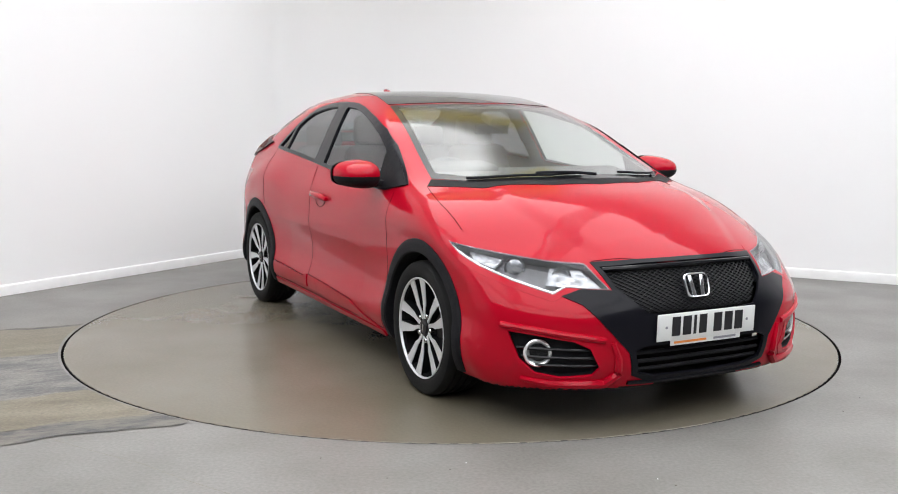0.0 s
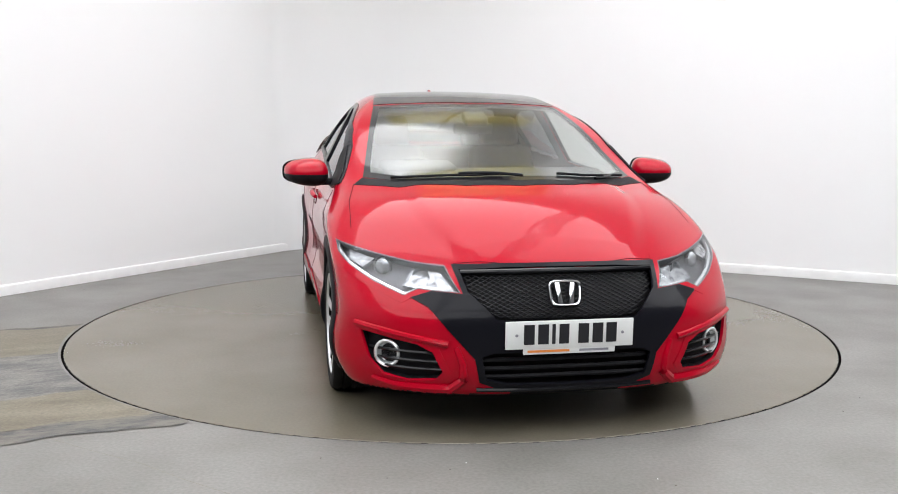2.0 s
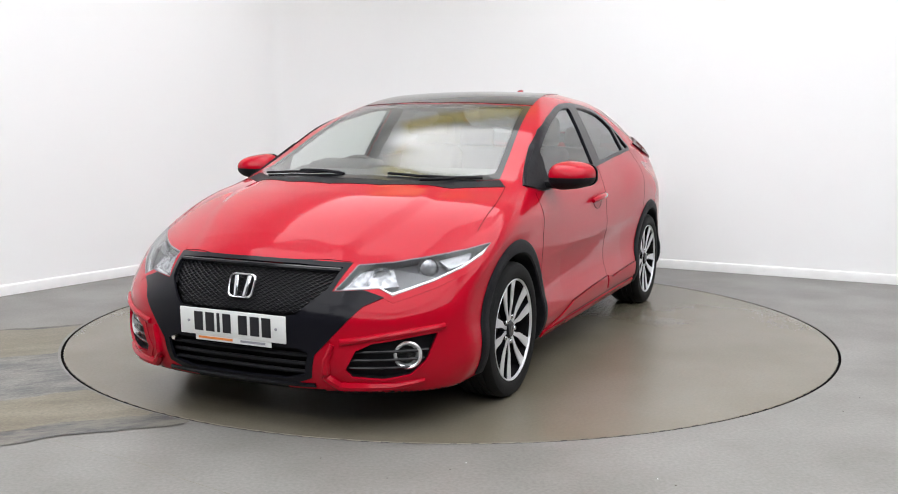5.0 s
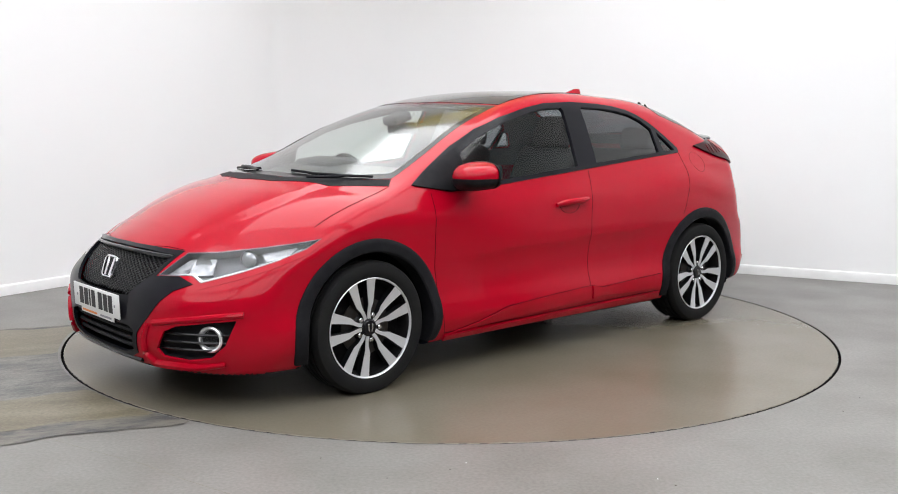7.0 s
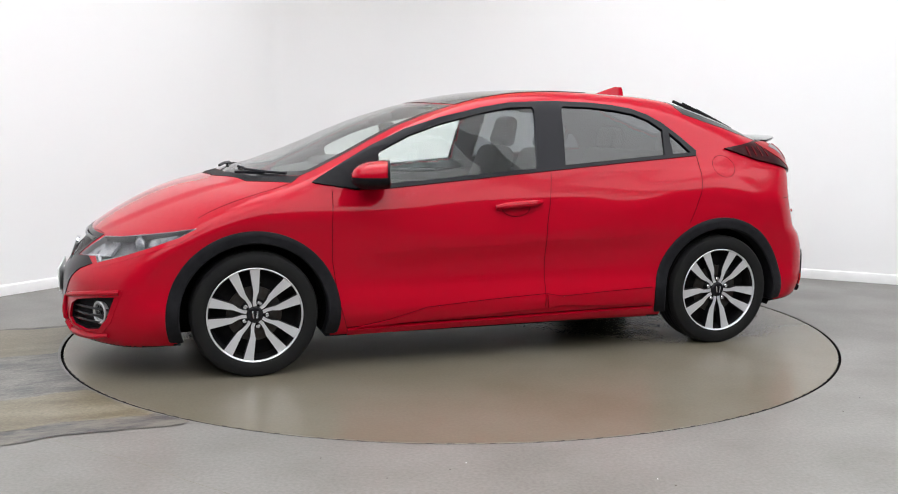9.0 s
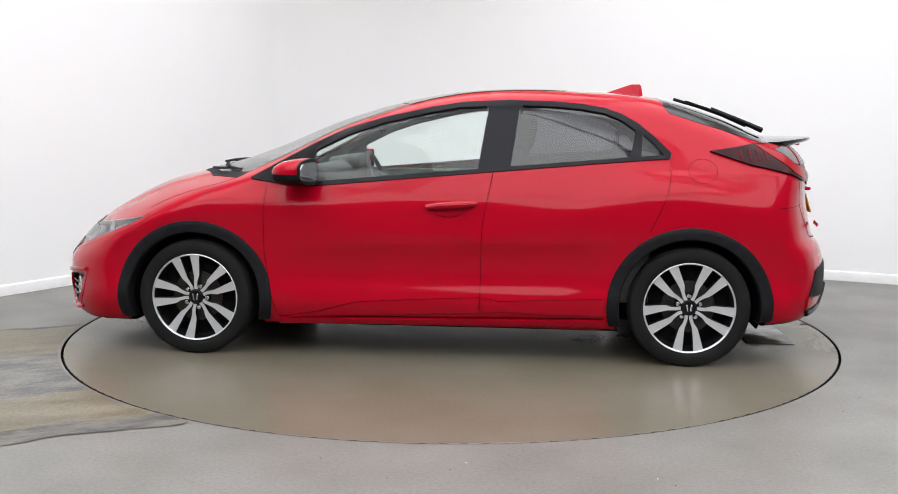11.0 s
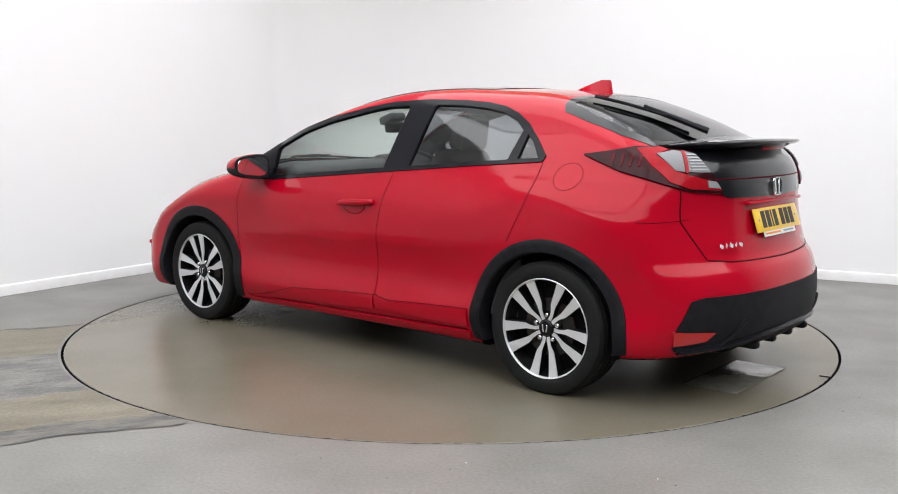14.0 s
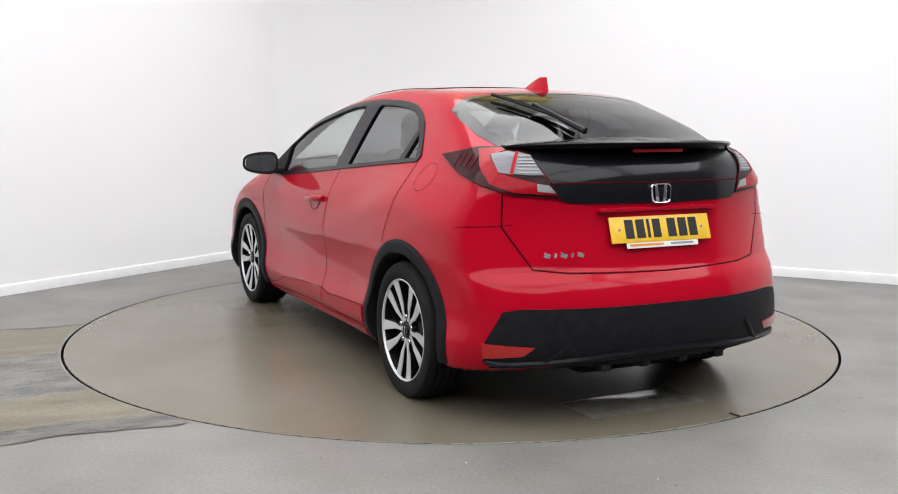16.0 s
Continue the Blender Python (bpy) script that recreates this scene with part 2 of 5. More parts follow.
HOOD_LINE = curve([(1.2, 0.50), (1.63, 0.49), (1.89, 0.40), (2.1, 0.30)])
WAIST = curve([(-2.0, 0.80), (-1.55, 0.845), (-1.3, 0.895), (-1.0, 0.885), (-0.6, 0.80), (0.8, 0.79), (1.2, 0.80), (1.55, 0.74), (1.9, 0.66)])
WAIST_DEEP = curve([(-1.75, 0.0), (-1.5, 0.012), (-1.1, 0.013), (-0.7, 0.0), (0.6, 0.0), (0.95, 0.009), (1.4, 0.012), (1.65, 0.004), (1.8, 0.0)])
LEAN = curve([(-2.2, -0.06), (-1.2, -0.05), (-0.5, -0.012), (0.1, 0.015), (0.6, 0.055), (1.2, 0.05)])


def shell(x, y, z):
    """Below zero inside the body, about the distance to its skin."""
    x, y, z = np.asarray(x, float), np.abs(np.asarray(y, float)), np.asarray(z, float)
    top = z - TOP(x + SWEEP(x) * (y / 0.75) ** 2) + CROWN(x) * (y / 0.75) ** 2
    top = top - 0.009 * (lambda u: u * u * (3 - 2 * u))(np.clip((HOOD_LINE(x) - y) / 0.085 + 0.5, 0, 1)) * np.clip((x - 1.2) / 0.15, 0, 1) * np.clip((2.06 - x) / 0.12, 0, 1)
    ridge = (1 - np.clip(np.abs(z - WAIST(x)) / 0.11, 0, 1) ** 2) ** 2 * WAIST_DEEP(x)
    hollow = 0.016 * np.clip(1 - ((z - 0.45 - 0.03 * (0.3 - x)) / 0.15) ** 2, 0, 1) * np.clip((0.95 - np.abs(x + 0.02)) / 0.35, 0, 1)
    side = y + hollow - ridge - HALF_WIDTH(x) - SIDE(z) - LEAN(x) * np.clip((z - 0.98) / 0.3, 0, 1.2)
    nose = (x - NOSE(z) + 0.275 * (y / 0.8) ** 3.6) * 0.85
    tail = (-x - TAIL(z) + 0.215 * (y / 0.8) ** 2.4) * 0.95
    f = soft_max(top * 0.95, side * 0.95, 0.09 - 0.04 * np.clip(x / 0.4, 0, 1))
    f = soft_max(f, nose, 0.05)
    f = soft_max(f, tail, 0.09)
    return soft_max(f, 0.165 + 0.09 * np.clip((-x - 1.2) / 0.9, 0, 1) - z, 0.03)


def normal(p):
    """Outward directions of the skin at points p (n x 3)."""
    e = 2e-3
    g = np.stack([shell(p[:, 0] + e, p[:, 1], p[:, 2]) - shell(p[:, 0] - e, p[:, 1], p[:, 2]),
                  shell(p[:, 0], p[:, 1] + e, p[:, 2]) - shell(p[:, 0], p[:, 1] - e, p[:, 2]),
                  shell(p[:, 0], p[:, 1], p[:, 2] + e) - shell(p[:, 0], p[:, 1], p[:, 2] - e)], 1)
    return g / np.maximum(np.linalg.norm(g, axis=1, keepdims=True), 1e-9)


def meet(start, way, reach, steps=90):
    """Where rays from outside first enter the body (n x 3 starts and directions)."""
    start, way = np.asarray(start, float), np.asarray(way, float)
    lo, hi, found = np.zeros(len(start)), np.full(len(start), float(reach)), np.zeros(len(start), bool)
    for k in range(1, steps + 1):
        d = np.full(len(start), reach * k / steps)
        p = start + way * d[:, None]
        inside = (shell(p[:, 0], p[:, 1], p[:, 2]) < 0) & ~found
        hi[inside], lo[inside] = d[inside], reach * (k - 1) / steps
        found |= inside
    for _ in range(22):
        mid = (lo + hi) / 2
        p = start + way * mid[:, None]
        inside = shell(p[:, 0], p[:, 1], p[:, 2]) < 0
        hi, lo = np.where(inside, mid, hi), np.where(inside, lo, mid)
    return start + way * hi[:, None], found


def skin(flat, view):
    """Points of the skin seen from one side: 'left' takes (x, z), 'front' and 'rear' (y, z), 'top' (x, y)."""
    flat = np.asarray(flat, float)
    a, b, o = flat[:, 0], flat[:, 1], np.ones(len(flat))
    start, way = {"left": ((a, 1.3 * o, b), (0, -1, 0)), "right": ((a, -1.3 * o, b), (0, 1, 0)), "front": ((2.7 * o, a, b), (-1, 0, 0)),
                  "rear": ((-2.7 * o, a, b), (1, 0, 0)), "top": ((a, b, 1.9 * o), (0, 0, -1))}[view]
    p, _ = meet(np.stack(start, 1), np.tile(way, (len(flat), 1)), 2.5)
    return p
def flat_of(points, view):
    """Points as (s, z) for a view angle in degrees about the car (0 front, 90 left, 180 rear), or as they are for 'top'.
    Pairs are (x, z) at 90 and (y, z) at 0 or 180."""
    if view == "top":
        return np.asarray(points, float)
    e = (-math.sin(radians(view)), math.cos(radians(view)))
    if len(points[0]) == 2:
        return np.array([((p[0] * e[0] if view == 90 else p[0] * e[1]), p[1]) for p in points])
    return np.array([(p[0] * e[0] + p[1] * e[1], p[2]) for p in points])


def onto(flat, view):
    if view == "top":
        n = len(flat)
        p, _ = meet(np.stack([flat[:, 0], flat[:, 1], np.full(n, 1.9)], 1), np.tile((0.0, 0.0, -1.0), (n, 1)), 1.8, 120)
        return p
    a = radians(view)
    d, e, n = np.array((math.cos(a), math.sin(a), 0)), np.array((-math.sin(a), math.cos(a), 0)), len(flat)
    start = d[None] * 3.2 + flat[:, :1] * e[None] + flat[:, 1:] * np.array((0, 0, 1.0))[None]
    p, _ = meet(start, np.tile(-d, (n, 1)), 4.5, 110)
    return p


def sheet(outline, view, offset, depth, holes=(), step=0.03):
    """A skin-hugging panel: verts and faces of a plate with that outline, its face offset from the skin and its rim depth deep."""
    rings = [dense(outline, step)] + [dense(h, step) for h in holes]
    pts, edges, base = [], [], 0
    for r in rings:
        pts += [tuple(p) for p in r]
        edges += [(base + i, base + (i + 1) % len(r)) for i in range(len(r))]
        base += len(r)
    lo, hi = rings[0].min(0), rings[0].max(0)
    gx, gy = np.meshgrid(np.arange(lo[0] + step / 2, hi[0], step), np.arange(lo[1] + step / 2, hi[1], step))
    g = np.stack([gx.ravel(), gy.ravel()], 1)
    keep = inside(rings[0], g[:, 0], g[:, 1])
    for h in rings[1:]:
        keep &= ~inside(h, g[:, 0], g[:, 1])
    g, border = g[keep], np.array(pts)
    if len(g):
        near = np.min(np.linalg.norm(g[:, None] - border[None], axis=2), axis=1)
        pts += [tuple(p) for p in g[near > step * 0.45]]
    v2, _, tris, *_ = delaunay_2d_cdt([Vector(p) for p in pts], edges, [], 1, 1e-7)
    v2 = np.array([tuple(v) for v in v2])
    tris = np.array([t for t in tris if len(t) == 3])
    mid = v2[tris].mean(1)
    keep = inside(rings[0], mid[:, 0], mid[:, 1])
    for h in rings[1:]:
        keep &= ~inside(h, mid[:, 0], mid[:, 1])
    tris = tris[keep]
    p = onto(v2, view)
    nor = normal(p)
    face = p + nor * offset
    a = face[tris]
    turned = np.einsum("ij,ij->i", np.cross(a[:, 1] - a[:, 0], a[:, 2] - a[:, 0]), nor[tris[:, 0]]) < 0
    tris[turned] = tris[turned][:, ::-1]
    count, faces, used = {}, [tuple(t) for t in tris], set()
    for t in faces:
        for i in range(3):
            count[(t[i], t[(i + 1) % 3])] = 1
    verts, low = [tuple(v) for v in face], {}
    if depth:
        for (i, j) in list(count):
            if (j, i) not in count:
                for k in (i, j):
                    if k not in low:
                        low[k] = len(verts)
                        verts.append(tuple(face[k] - nor[k] * depth))
                faces.append((j, i, low[i], low[j]))
    return np.array(verts), faces


def grown(poly, d):
    """A polygon with every side moved outward by d."""
    poly = np.asarray(poly, float)
    nxt = np.roll(poly, -1, 0)
    area = np.sum(poly[:, 0] * nxt[:, 1] - nxt[:, 0] * poly[:, 1])
    e = nxt - poly
    n = np.stack([e[:, 1], -e[:, 0]], 1) / np.linalg.norm(e, axis=1, keepdims=True) * (1 if area > 0 else -1)
    m = n + np.roll(n, 1, 0)
    m /= np.maximum(np.linalg.norm(m, axis=1, keepdims=True), 1e-6)
    k = np.clip(1 / np.maximum(np.sum(m * n, axis=1), 0.3), 1, 2.2)
    return poly + m * (d * k)[:, None]


def panel(name, points, view, mat, parent, offset=0.002, depth=0.012, holes=(), step=0.03, smooth=0, sides="lr", label="", swell=0.0):
    """A panel on the car's skin; sides 'lr' adds its mirror image as a second object, '' stays single."""
    outline = rounded(grown(flat_of(points, view), swell), smooth)
    cut = [rounded(flat_of(h, view), smooth) for h in holes]
    verts, faces = sheet(outline, view, offset, depth, cut, step)
    out = [link(name, verts, faces, mat, parent, label)]
    if sides == "lr":
        out.append(link(name, verts * np.array((1, -1, 1)), [f[::-1] for f in faces], mat, parent, label))
    return out


def seam(points, view, parent, width=0.0030, sides="lr", name="gap_or_crease_line", mat=None, offset=0.0012):
    """A thin strip along a line on the skin."""
    line = dense(flat_of(points, view), 0.02, closed=False)
    p = onto(line, view)
    nor = normal(p)
    run = np.gradient(p, axis=0)
    run /= np.linalg.norm(run, axis=1, keepdims=True)
    side = np.cross(nor, run) * width / 2
    verts = np.concatenate([p + nor * offset + side, p + nor * offset - side, p - nor * 0.004 + side, p - nor * 0.004 - side])
    n = len(p)
    faces = []
    for i in range(n - 1):
        faces += [(i, i + 1, n + i + 1, n + i), (i, 2 * n + i, 2 * n + i + 1, i + 1), (n + i, n + i + 1, 3 * n + i + 1, 3 * n + i)]
    link(name, verts, faces, mat or SEAM, parent, sharp=0)
    if sides == "lr":
        link(name, verts * np.array((1, -1, 1)), [f[::-1] for f in faces], mat or SEAM, parent, sharp=0)


def both(name, bm_maker, mat, parent, label="", sharp=35):
    """A part and its mirror image across the car."""
    out = []
    for s in (1, -1):
        bm = bm_maker()
        if s < 0:
            bm.transform(Matrix.Diagonal((1, -1, 1, 1)))
        out.append(part(name, bm, mat, parent, label, sharp))
    return out


def both_raw(name, data, mat, parent, label=""):
    verts, faces = data
    verts = np.array([tuple(v) for v in verts])
    return [link(name, verts, faces, mat, parent, label), link(name, verts * np.array((1, -1, 1)), [f[::-1] for f in faces], mat, parent, label)]


# ---- the room ----
CORNER, WALL_L, WALL_R = Vector((-1.247, 3.93, 0)), Vector((-0.534, -0.845, 0)), Vector((0.8955, -0.4451, 0))
LONG_L, LONG_R, HIGH = 13.0, 12.0, 4.4


def room():
    far = [CORNER, CORNER + WALL_L * LONG_L, CORNER + WALL_L * LONG_L + WALL_R * LONG_R, CORNER + WALL_R * LONG_R]
    centre = sum(far, Vector()) / 4
    thick = 0.15
    for i, name in enumerate(("wall_west", "wall_south", "wall_east", "wall_north")):
        a, b = far[i], far[(i + 1) % 4]
        along = (b - a).normalized()
        out = Vector((along.y, -along.x, 0))
        if out.dot(centre - a) > 0:
            out = -out
        a2, b2 = a - along * thick, b + along * thick
        verts = [p + out * o + Vector((0, 0, z)) for z in (-0.05, HIGH) for p, o in ((a2, 0), (b2, 0), (b2, thick), (a2, thick))]
        faces = [(0, 1, 5, 4), (1, 2, 6, 5), (2, 3, 7, 6), (3, 0, 4, 7), (4, 5, 6, 7), (3, 2, 1, 0)]
        # south and east walls are added out of view, dark to limit bounce light
        white = name in ("wall_west", "wall_north")
        tagged(link(name, verts, faces, WALL if white else DARK_WALL), "plain matt white painted studio wall" if white else "unseen dark grey wall added behind the camera to darken reflections", "wall", kind="structure")
        inw = -out
        profile = [(0, 0.0), (0.016, 0.0), (0.016, 0.058), (0.012, 0.070), (0.006, 0.076), (0, 0.078)]
        verts = [p + inw * (d + 0.001) + Vector((0, 0, z + 0.001)) for p in (a, b) for d, z in profile]
        k = len(profile)
        faces = [(j, j + 1, k + j + 1, k + j) for j in range(k - 1)]
        tagged(link("baseboard", verts, faces, SKIRTING, sharp=20), "white gloss painted skirting board along the wall", "baseboard", kind="structure")
    # rounded inner corner between the two seen walls
    bis = (WALL_L + WALL_R).normalized()
    half = math.acos(max(-1, min(1, bis.dot(WALL_L))))
    r = 0.9
    hub, reach = CORNER + bis * (r / math.sin(half)), r / math.tan(half)
    a, b = CORNER + WALL_L * reach - hub, CORNER + WALL_R * reach - hub
    a0 = math.atan2(a.y, a.x)
    turn = (math.atan2(b.y, b.x) - a0 + math.pi) % (2 * math.pi) - math.pi
    verts = []
    for k in range(25):
        t = a0 + turn * k / 24
        p = hub + Vector((math.cos(t), math.sin(t), 0)) * (r - 0.002)
        verts += [p, p + Vector((0, 0, HIGH))]
    tagged(link("wall_corner", verts, [(2 * k, 2 * k + 2, 2 * k + 3, 2 * k + 1) for k in range(24)], WALL, sharp=0),
           "rounded white corner between the studio walls", "wall", kind="structure")
    # floor sheet with a round opening for the turntable
    n, hole, verts, faces = 256, RING + 0.007, [], []
    for i in range(n):
        a = 2 * math.pi * i / n
        d = Vector((math.cos(a), math.sin(a), 0))
        reach = 1e9
        for j in range(4):
            p, q = far[j], far[(j + 1) % 4]
            w = q - p
            den = d.x * w.y - d.y * w.x
            if abs(den) > 1e-9:
                t = (p.x * w.y - p.y * w.x) / den
                u = (p.x * d.y - p.y * d.x) / den
                if t > 0 and -1e-6 <= u <= 1 + 1e-6:
                    reach = min(reach, t)
        verts += [d * hole + Vector((0, 0, -0.06)), d * hole + Vector((0, 0, -0.003)), d * (hole + 0.003), d * (hole + 0.6), d * (reach + 0.1)]
    for i in range(n):
        j = (i + 1) % n
        faces += [(i * 5 + k, i * 5 + k + 1, j * 5 + k + 1, j * 5 + k)[::-1] for k in range(1, 4)]
    skirt = [v for i in range(n) for v in (verts[i * 5], verts[i * 5 + 1])]
    # opening's wall and pit coloured black, standing in for the gap's shade
    tagged(link("floor_edge", skirt, [(i * 2, ((i + 1) % n) * 2, ((i + 1) % n) * 2 + 1, i * 2 + 1) for i in range(n)], BLACK), "edge of the turntable opening, blackened for the gap's shade", "floor edge", kind="structure")
    tagged(link("floor", verts, faces, FLOOR), "worn grey coated concrete floor", "floor", kind="structure")
    verts, faces = lathe([(0.0, -0.062), (RING + 0.3, -0.062)], 96, Matrix.Rotation(radians(90), 4, "X"))
    pit = [Vector((v.x, v.y, -0.062)) for v in verts]
    tagged(link("turntable_pit", pit, faces, BLACK), "dark pit under the turntable edge", "pit", kind="structure")
    top = [p + Vector((0, 0, HIGH)) for p in far]
    top = [centre + (p - centre) * 1.03 for p in top] + [centre + (p - centre) * 1.03 + Vector((0, 0, 0.1)) for p in top]
    for p, q in zip(top, far * 2):
        p.x, p.y = (centre + (q - centre) * 1.03).x, (centre + (q - centre) * 1.03).y
    for k in range(8):
        top[k].z = HIGH + (0.1 if k > 3 else 0)
    tagged(link("ceiling", top, [(0, 1, 2, 3), (7, 6, 5, 4), (0, 4, 5, 1), (1, 5, 6, 2), (2, 6, 7, 3), (3, 7, 4, 0)], CEILING),
           "white ceiling over the studio", "ceiling", kind="structure")


def ceiling_lamp(x, y, sx, sy, turn, mat, label):
    base = tagged(new("ceiling_light"), label, "ceiling light", "ceiling lights")
    base.matrix_world = pose(x, y, HIGH - 0.25, 0, 0, turn)
    part("diffuser", box((sx, sy, 0.04), pose(0, 0, 0), 0.012), mat, base, "glowing white diffuser")
    for a, b in ((1, 0), (-1, 0), (0, 1), (0, -1)):
        size = (0.03, sy + 0.06, 0.06) if a else (sx, 0.03, 0.06)
        part("frame_bar", box(size, pose(a * (sx / 2 + 0.015), b * (sy / 2 + 0.015), 0), 0.006), SKIRTING, base)
    for a in (-1, 1):
        for b in (-1, 1):
            link("cable", *tube([(a * sx * 0.4, b * sy * 0.4, 0.02), (a * sx * 0.4, b * sy * 0.4, 0.25)], 0.004, 6), CHROME, base)


def turntable():
    disc = tagged(new("turntable"), "round grey-brown coated turntable set flush in the floor", "turntable")
    prof = [(0.0, -0.05), (RING - 0.006, -0.05), (RING - 0.006, -0.004), (RING - 0.009, -0.001), (0.9, 0.0), (0.0, 0.0)]
    verts, faces = [], []
    n, k = 192, len(prof)
    for i in range(n):
        a = 2 * math.pi * i / n
        verts += [(r * math.cos(a), r * math.sin(a), z) for r, z in prof]
    for i in range(n):
        faces += [(i * k + j, ((i + 1) % n) * k + j, ((i + 1) % n) * k + j + 1, i * k + j + 1) for j in range(k - 1)]
    link("deck", verts, faces, DISC, disc)
    n = 160
    verts = [((RING + d) * math.cos(2 * math.pi * i / n), (RING + d) * math.sin(2 * math.pi * i / n), z) for i in range(n) for d, z in
             ((-0.0055, -0.052), (-0.0045, -0.0055), (-0.0075, -0.0025))]
    faces = [(i * 3 + j, ((i + 1) % n) * 3 + j, ((i + 1) % n) * 3 + j + 1, i * 3 + j + 1) for i in range(n) for j in range(2)]
    # disc's rim coloured black so the gap reads as shaded
    link("edge_shade_band", verts, faces, BLACK, disc, "turntable edge, blackened for the gap's shade")
    # a glossy cover plate let into the deck
    part("cover_plate", box((0.262, 0.61, 0.006), pose(-1.848 + CAR_X, -0.015 + CAR_Y, 0.002), 0.002), PLATE, disc, "dark glossy worn cover plate")
    part("cover_edge", box((0.005, 0.61, 0.007), pose(-1.714 + CAR_X, -0.015 + CAR_Y, 0.002), 0.001), BLACK, disc)
    part("edge_mark", box((0.05, 0.012, 0.003), pose(-2.19, -0.26, 0.0012, 0, 0, 6), 0), BLACK, disc)
    return disc


def floor_strip(name, near, far_w, mat, seed, label, lift):
    """A long patch of other floor, from the west side up to the turntable's edge. near, far_w: its edges across the strip."""
    along, across = Vector((0.917, 0.399, 0)), Vector((-0.399, 0.917, 0))
    rows, n, m = [], 70, 6
    for j in range(m + 1):
        w = near + (far_w - near) * j / m
        end = -math.sqrt(max((RING + 0.022) ** 2 - w * w, 0))
        row = []
        for i in range(n + 1):
            s = -6.2 + (end + 6.2) * (i / n) ** 0.55
            ragged = (noise.noise(Vector((s * 2.2, seed, j * 0.0))) * 0.07 + noise.noise(Vector((s * 9, seed + 5, 0))) * 0.022) * (1 if j in (0, m) else 0)
            if i == n:
                ragged = 0
            row.append(along * s + across * (w + ragged) + Vector((0, 0, lift)))
        rows.append(row)
    verts = [p for r in rows for p in r]
    faces = [(j * (n + 1) + i, j * (n + 1) + i + 1, (j + 1) * (n + 1) + i + 1, (j + 1) * (n + 1) + i) for j in range(m) for i in range(n)]
    tagged(link(name, verts, faces, mat), label, "floor", kind="structure")
# ---- outlines on the car's skin ----
DLO = [(1.0, 0.940), (0.79, 0.903), (0.66, 0.903), (-0.27, 0.983), (-0.8, 1.028), (-1.19, 1.058), (-1.20, 1.085), (-1.12, 1.165), (-1.03, 1.240),
       (-0.95, 1.285), (-0.86, 1.317), (-0.74, 1.337), (-0.60, 1.349), (-0.36, 1.356), (-0.12, 1.345), (0.05, 1.318), (0.30, 1.262), (0.50, 1.200),
       (0.68, 1.117), (0.85, 1.025)]
PANE_F = [(0.655, 0.925), (-0.205, 0.998), (-0.250, 1.305), (-0.24, 1.322), (-0.10, 1.316), (0.05, 1.290), (0.30, 1.232), (0.48, 1.172), (0.64, 1.095), (0.655, 1.08)]
PANE_R = [(-0.375, 1.012), (-0.99, 1.062), (-1.02, 1.20), (-0.95, 1.252), (-0.86, 1.288), (-0.74, 1.309), (-0.60, 1.322), (-0.43, 1.327), (-0.415, 1.31)]
PANE_Q = [(-1.045, 1.066), (-1.160, 1.074), (-1.11, 1.135), (-1.055, 1.185)]
SCREEN = [(1.40, 0.0), (1.37, 0.25), (1.27, 0.47), (1.04, 0.685), (0.62, 0.61), (0.20, 0.535), (0.27, 0.33), (0.325, 0.0)]
SCREEN_IN = [(1.345, 0.0), (1.315, 0.25), (1.215, 0.46), (1.007, 0.648), (0.62, 0.578), (0.255, 0.507), (0.32, 0.31), (0.37, 0.0)]
ROOF_PANE = [(0.305, 0.0), (0.25, 0.33), (0.18, 0.535), (-0.2, 0.48), (-0.62, 0.43), (-0.66, 0.40), (-0.68, 0.0)]
REAR_PANE = [(-1.165, 0.0), (-1.165, 0.40), (-1.172, 0.53), (-1.20, 0.575), (-1.34, 0.598), (-1.53, 0.615), (-1.68, 0.60), (-1.775, 0.40), (-1.785, 0.0)]
REAR_IN = [(-1.20, 0.0), (-1.20, 0.40), (-1.215, 0.51), (-1.35, 0.55), (-1.53, 0.57), (-1.66, 0.55), (-1.74, 0.38), (-1.75, 0.0)]
HEAD = [(2.09, 0.40, 0.575), (1.97, 0.445, 0.668), (1.87, 0.555, 0.677), (1.73, 0.69, 0.70), (1.62, 0.76, 0.716), (1.51, 0.825, 0.735),
        (1.60, 0.825, 0.692), (1.71, 0.782, 0.648), (1.84, 0.71, 0.603), (1.98, 0.60, 0.557), (2.005, 0.555, 0.583), (2.03, 0.51, 0.580)]
GRILLE = [(0.0, 0.668), (0.22, 0.666), (0.405, 0.655), (0.385, 0.580), (0.285, 0.482), (0.20, 0.474), (0.0, 0.474)]
MASK = [(0.0, 0.682), (0.24, 0.680), (0.43, 0.672), (0.405, 0.572), (0.52, 0.578), (0.60, 0.552), (0.54, 0.522), (0.475, 0.445), (0.425, 0.388), (0.372, 0.33),
        (0.352, 0.235), (0.25, 0.193), (0.0, 0.188)]
INTAKE = [(0.0, 0.352), (0.30, 0.352), (0.345, 0.335), (0.325, 0.245), (0.24, 0.222), (0.0, 0.216)]
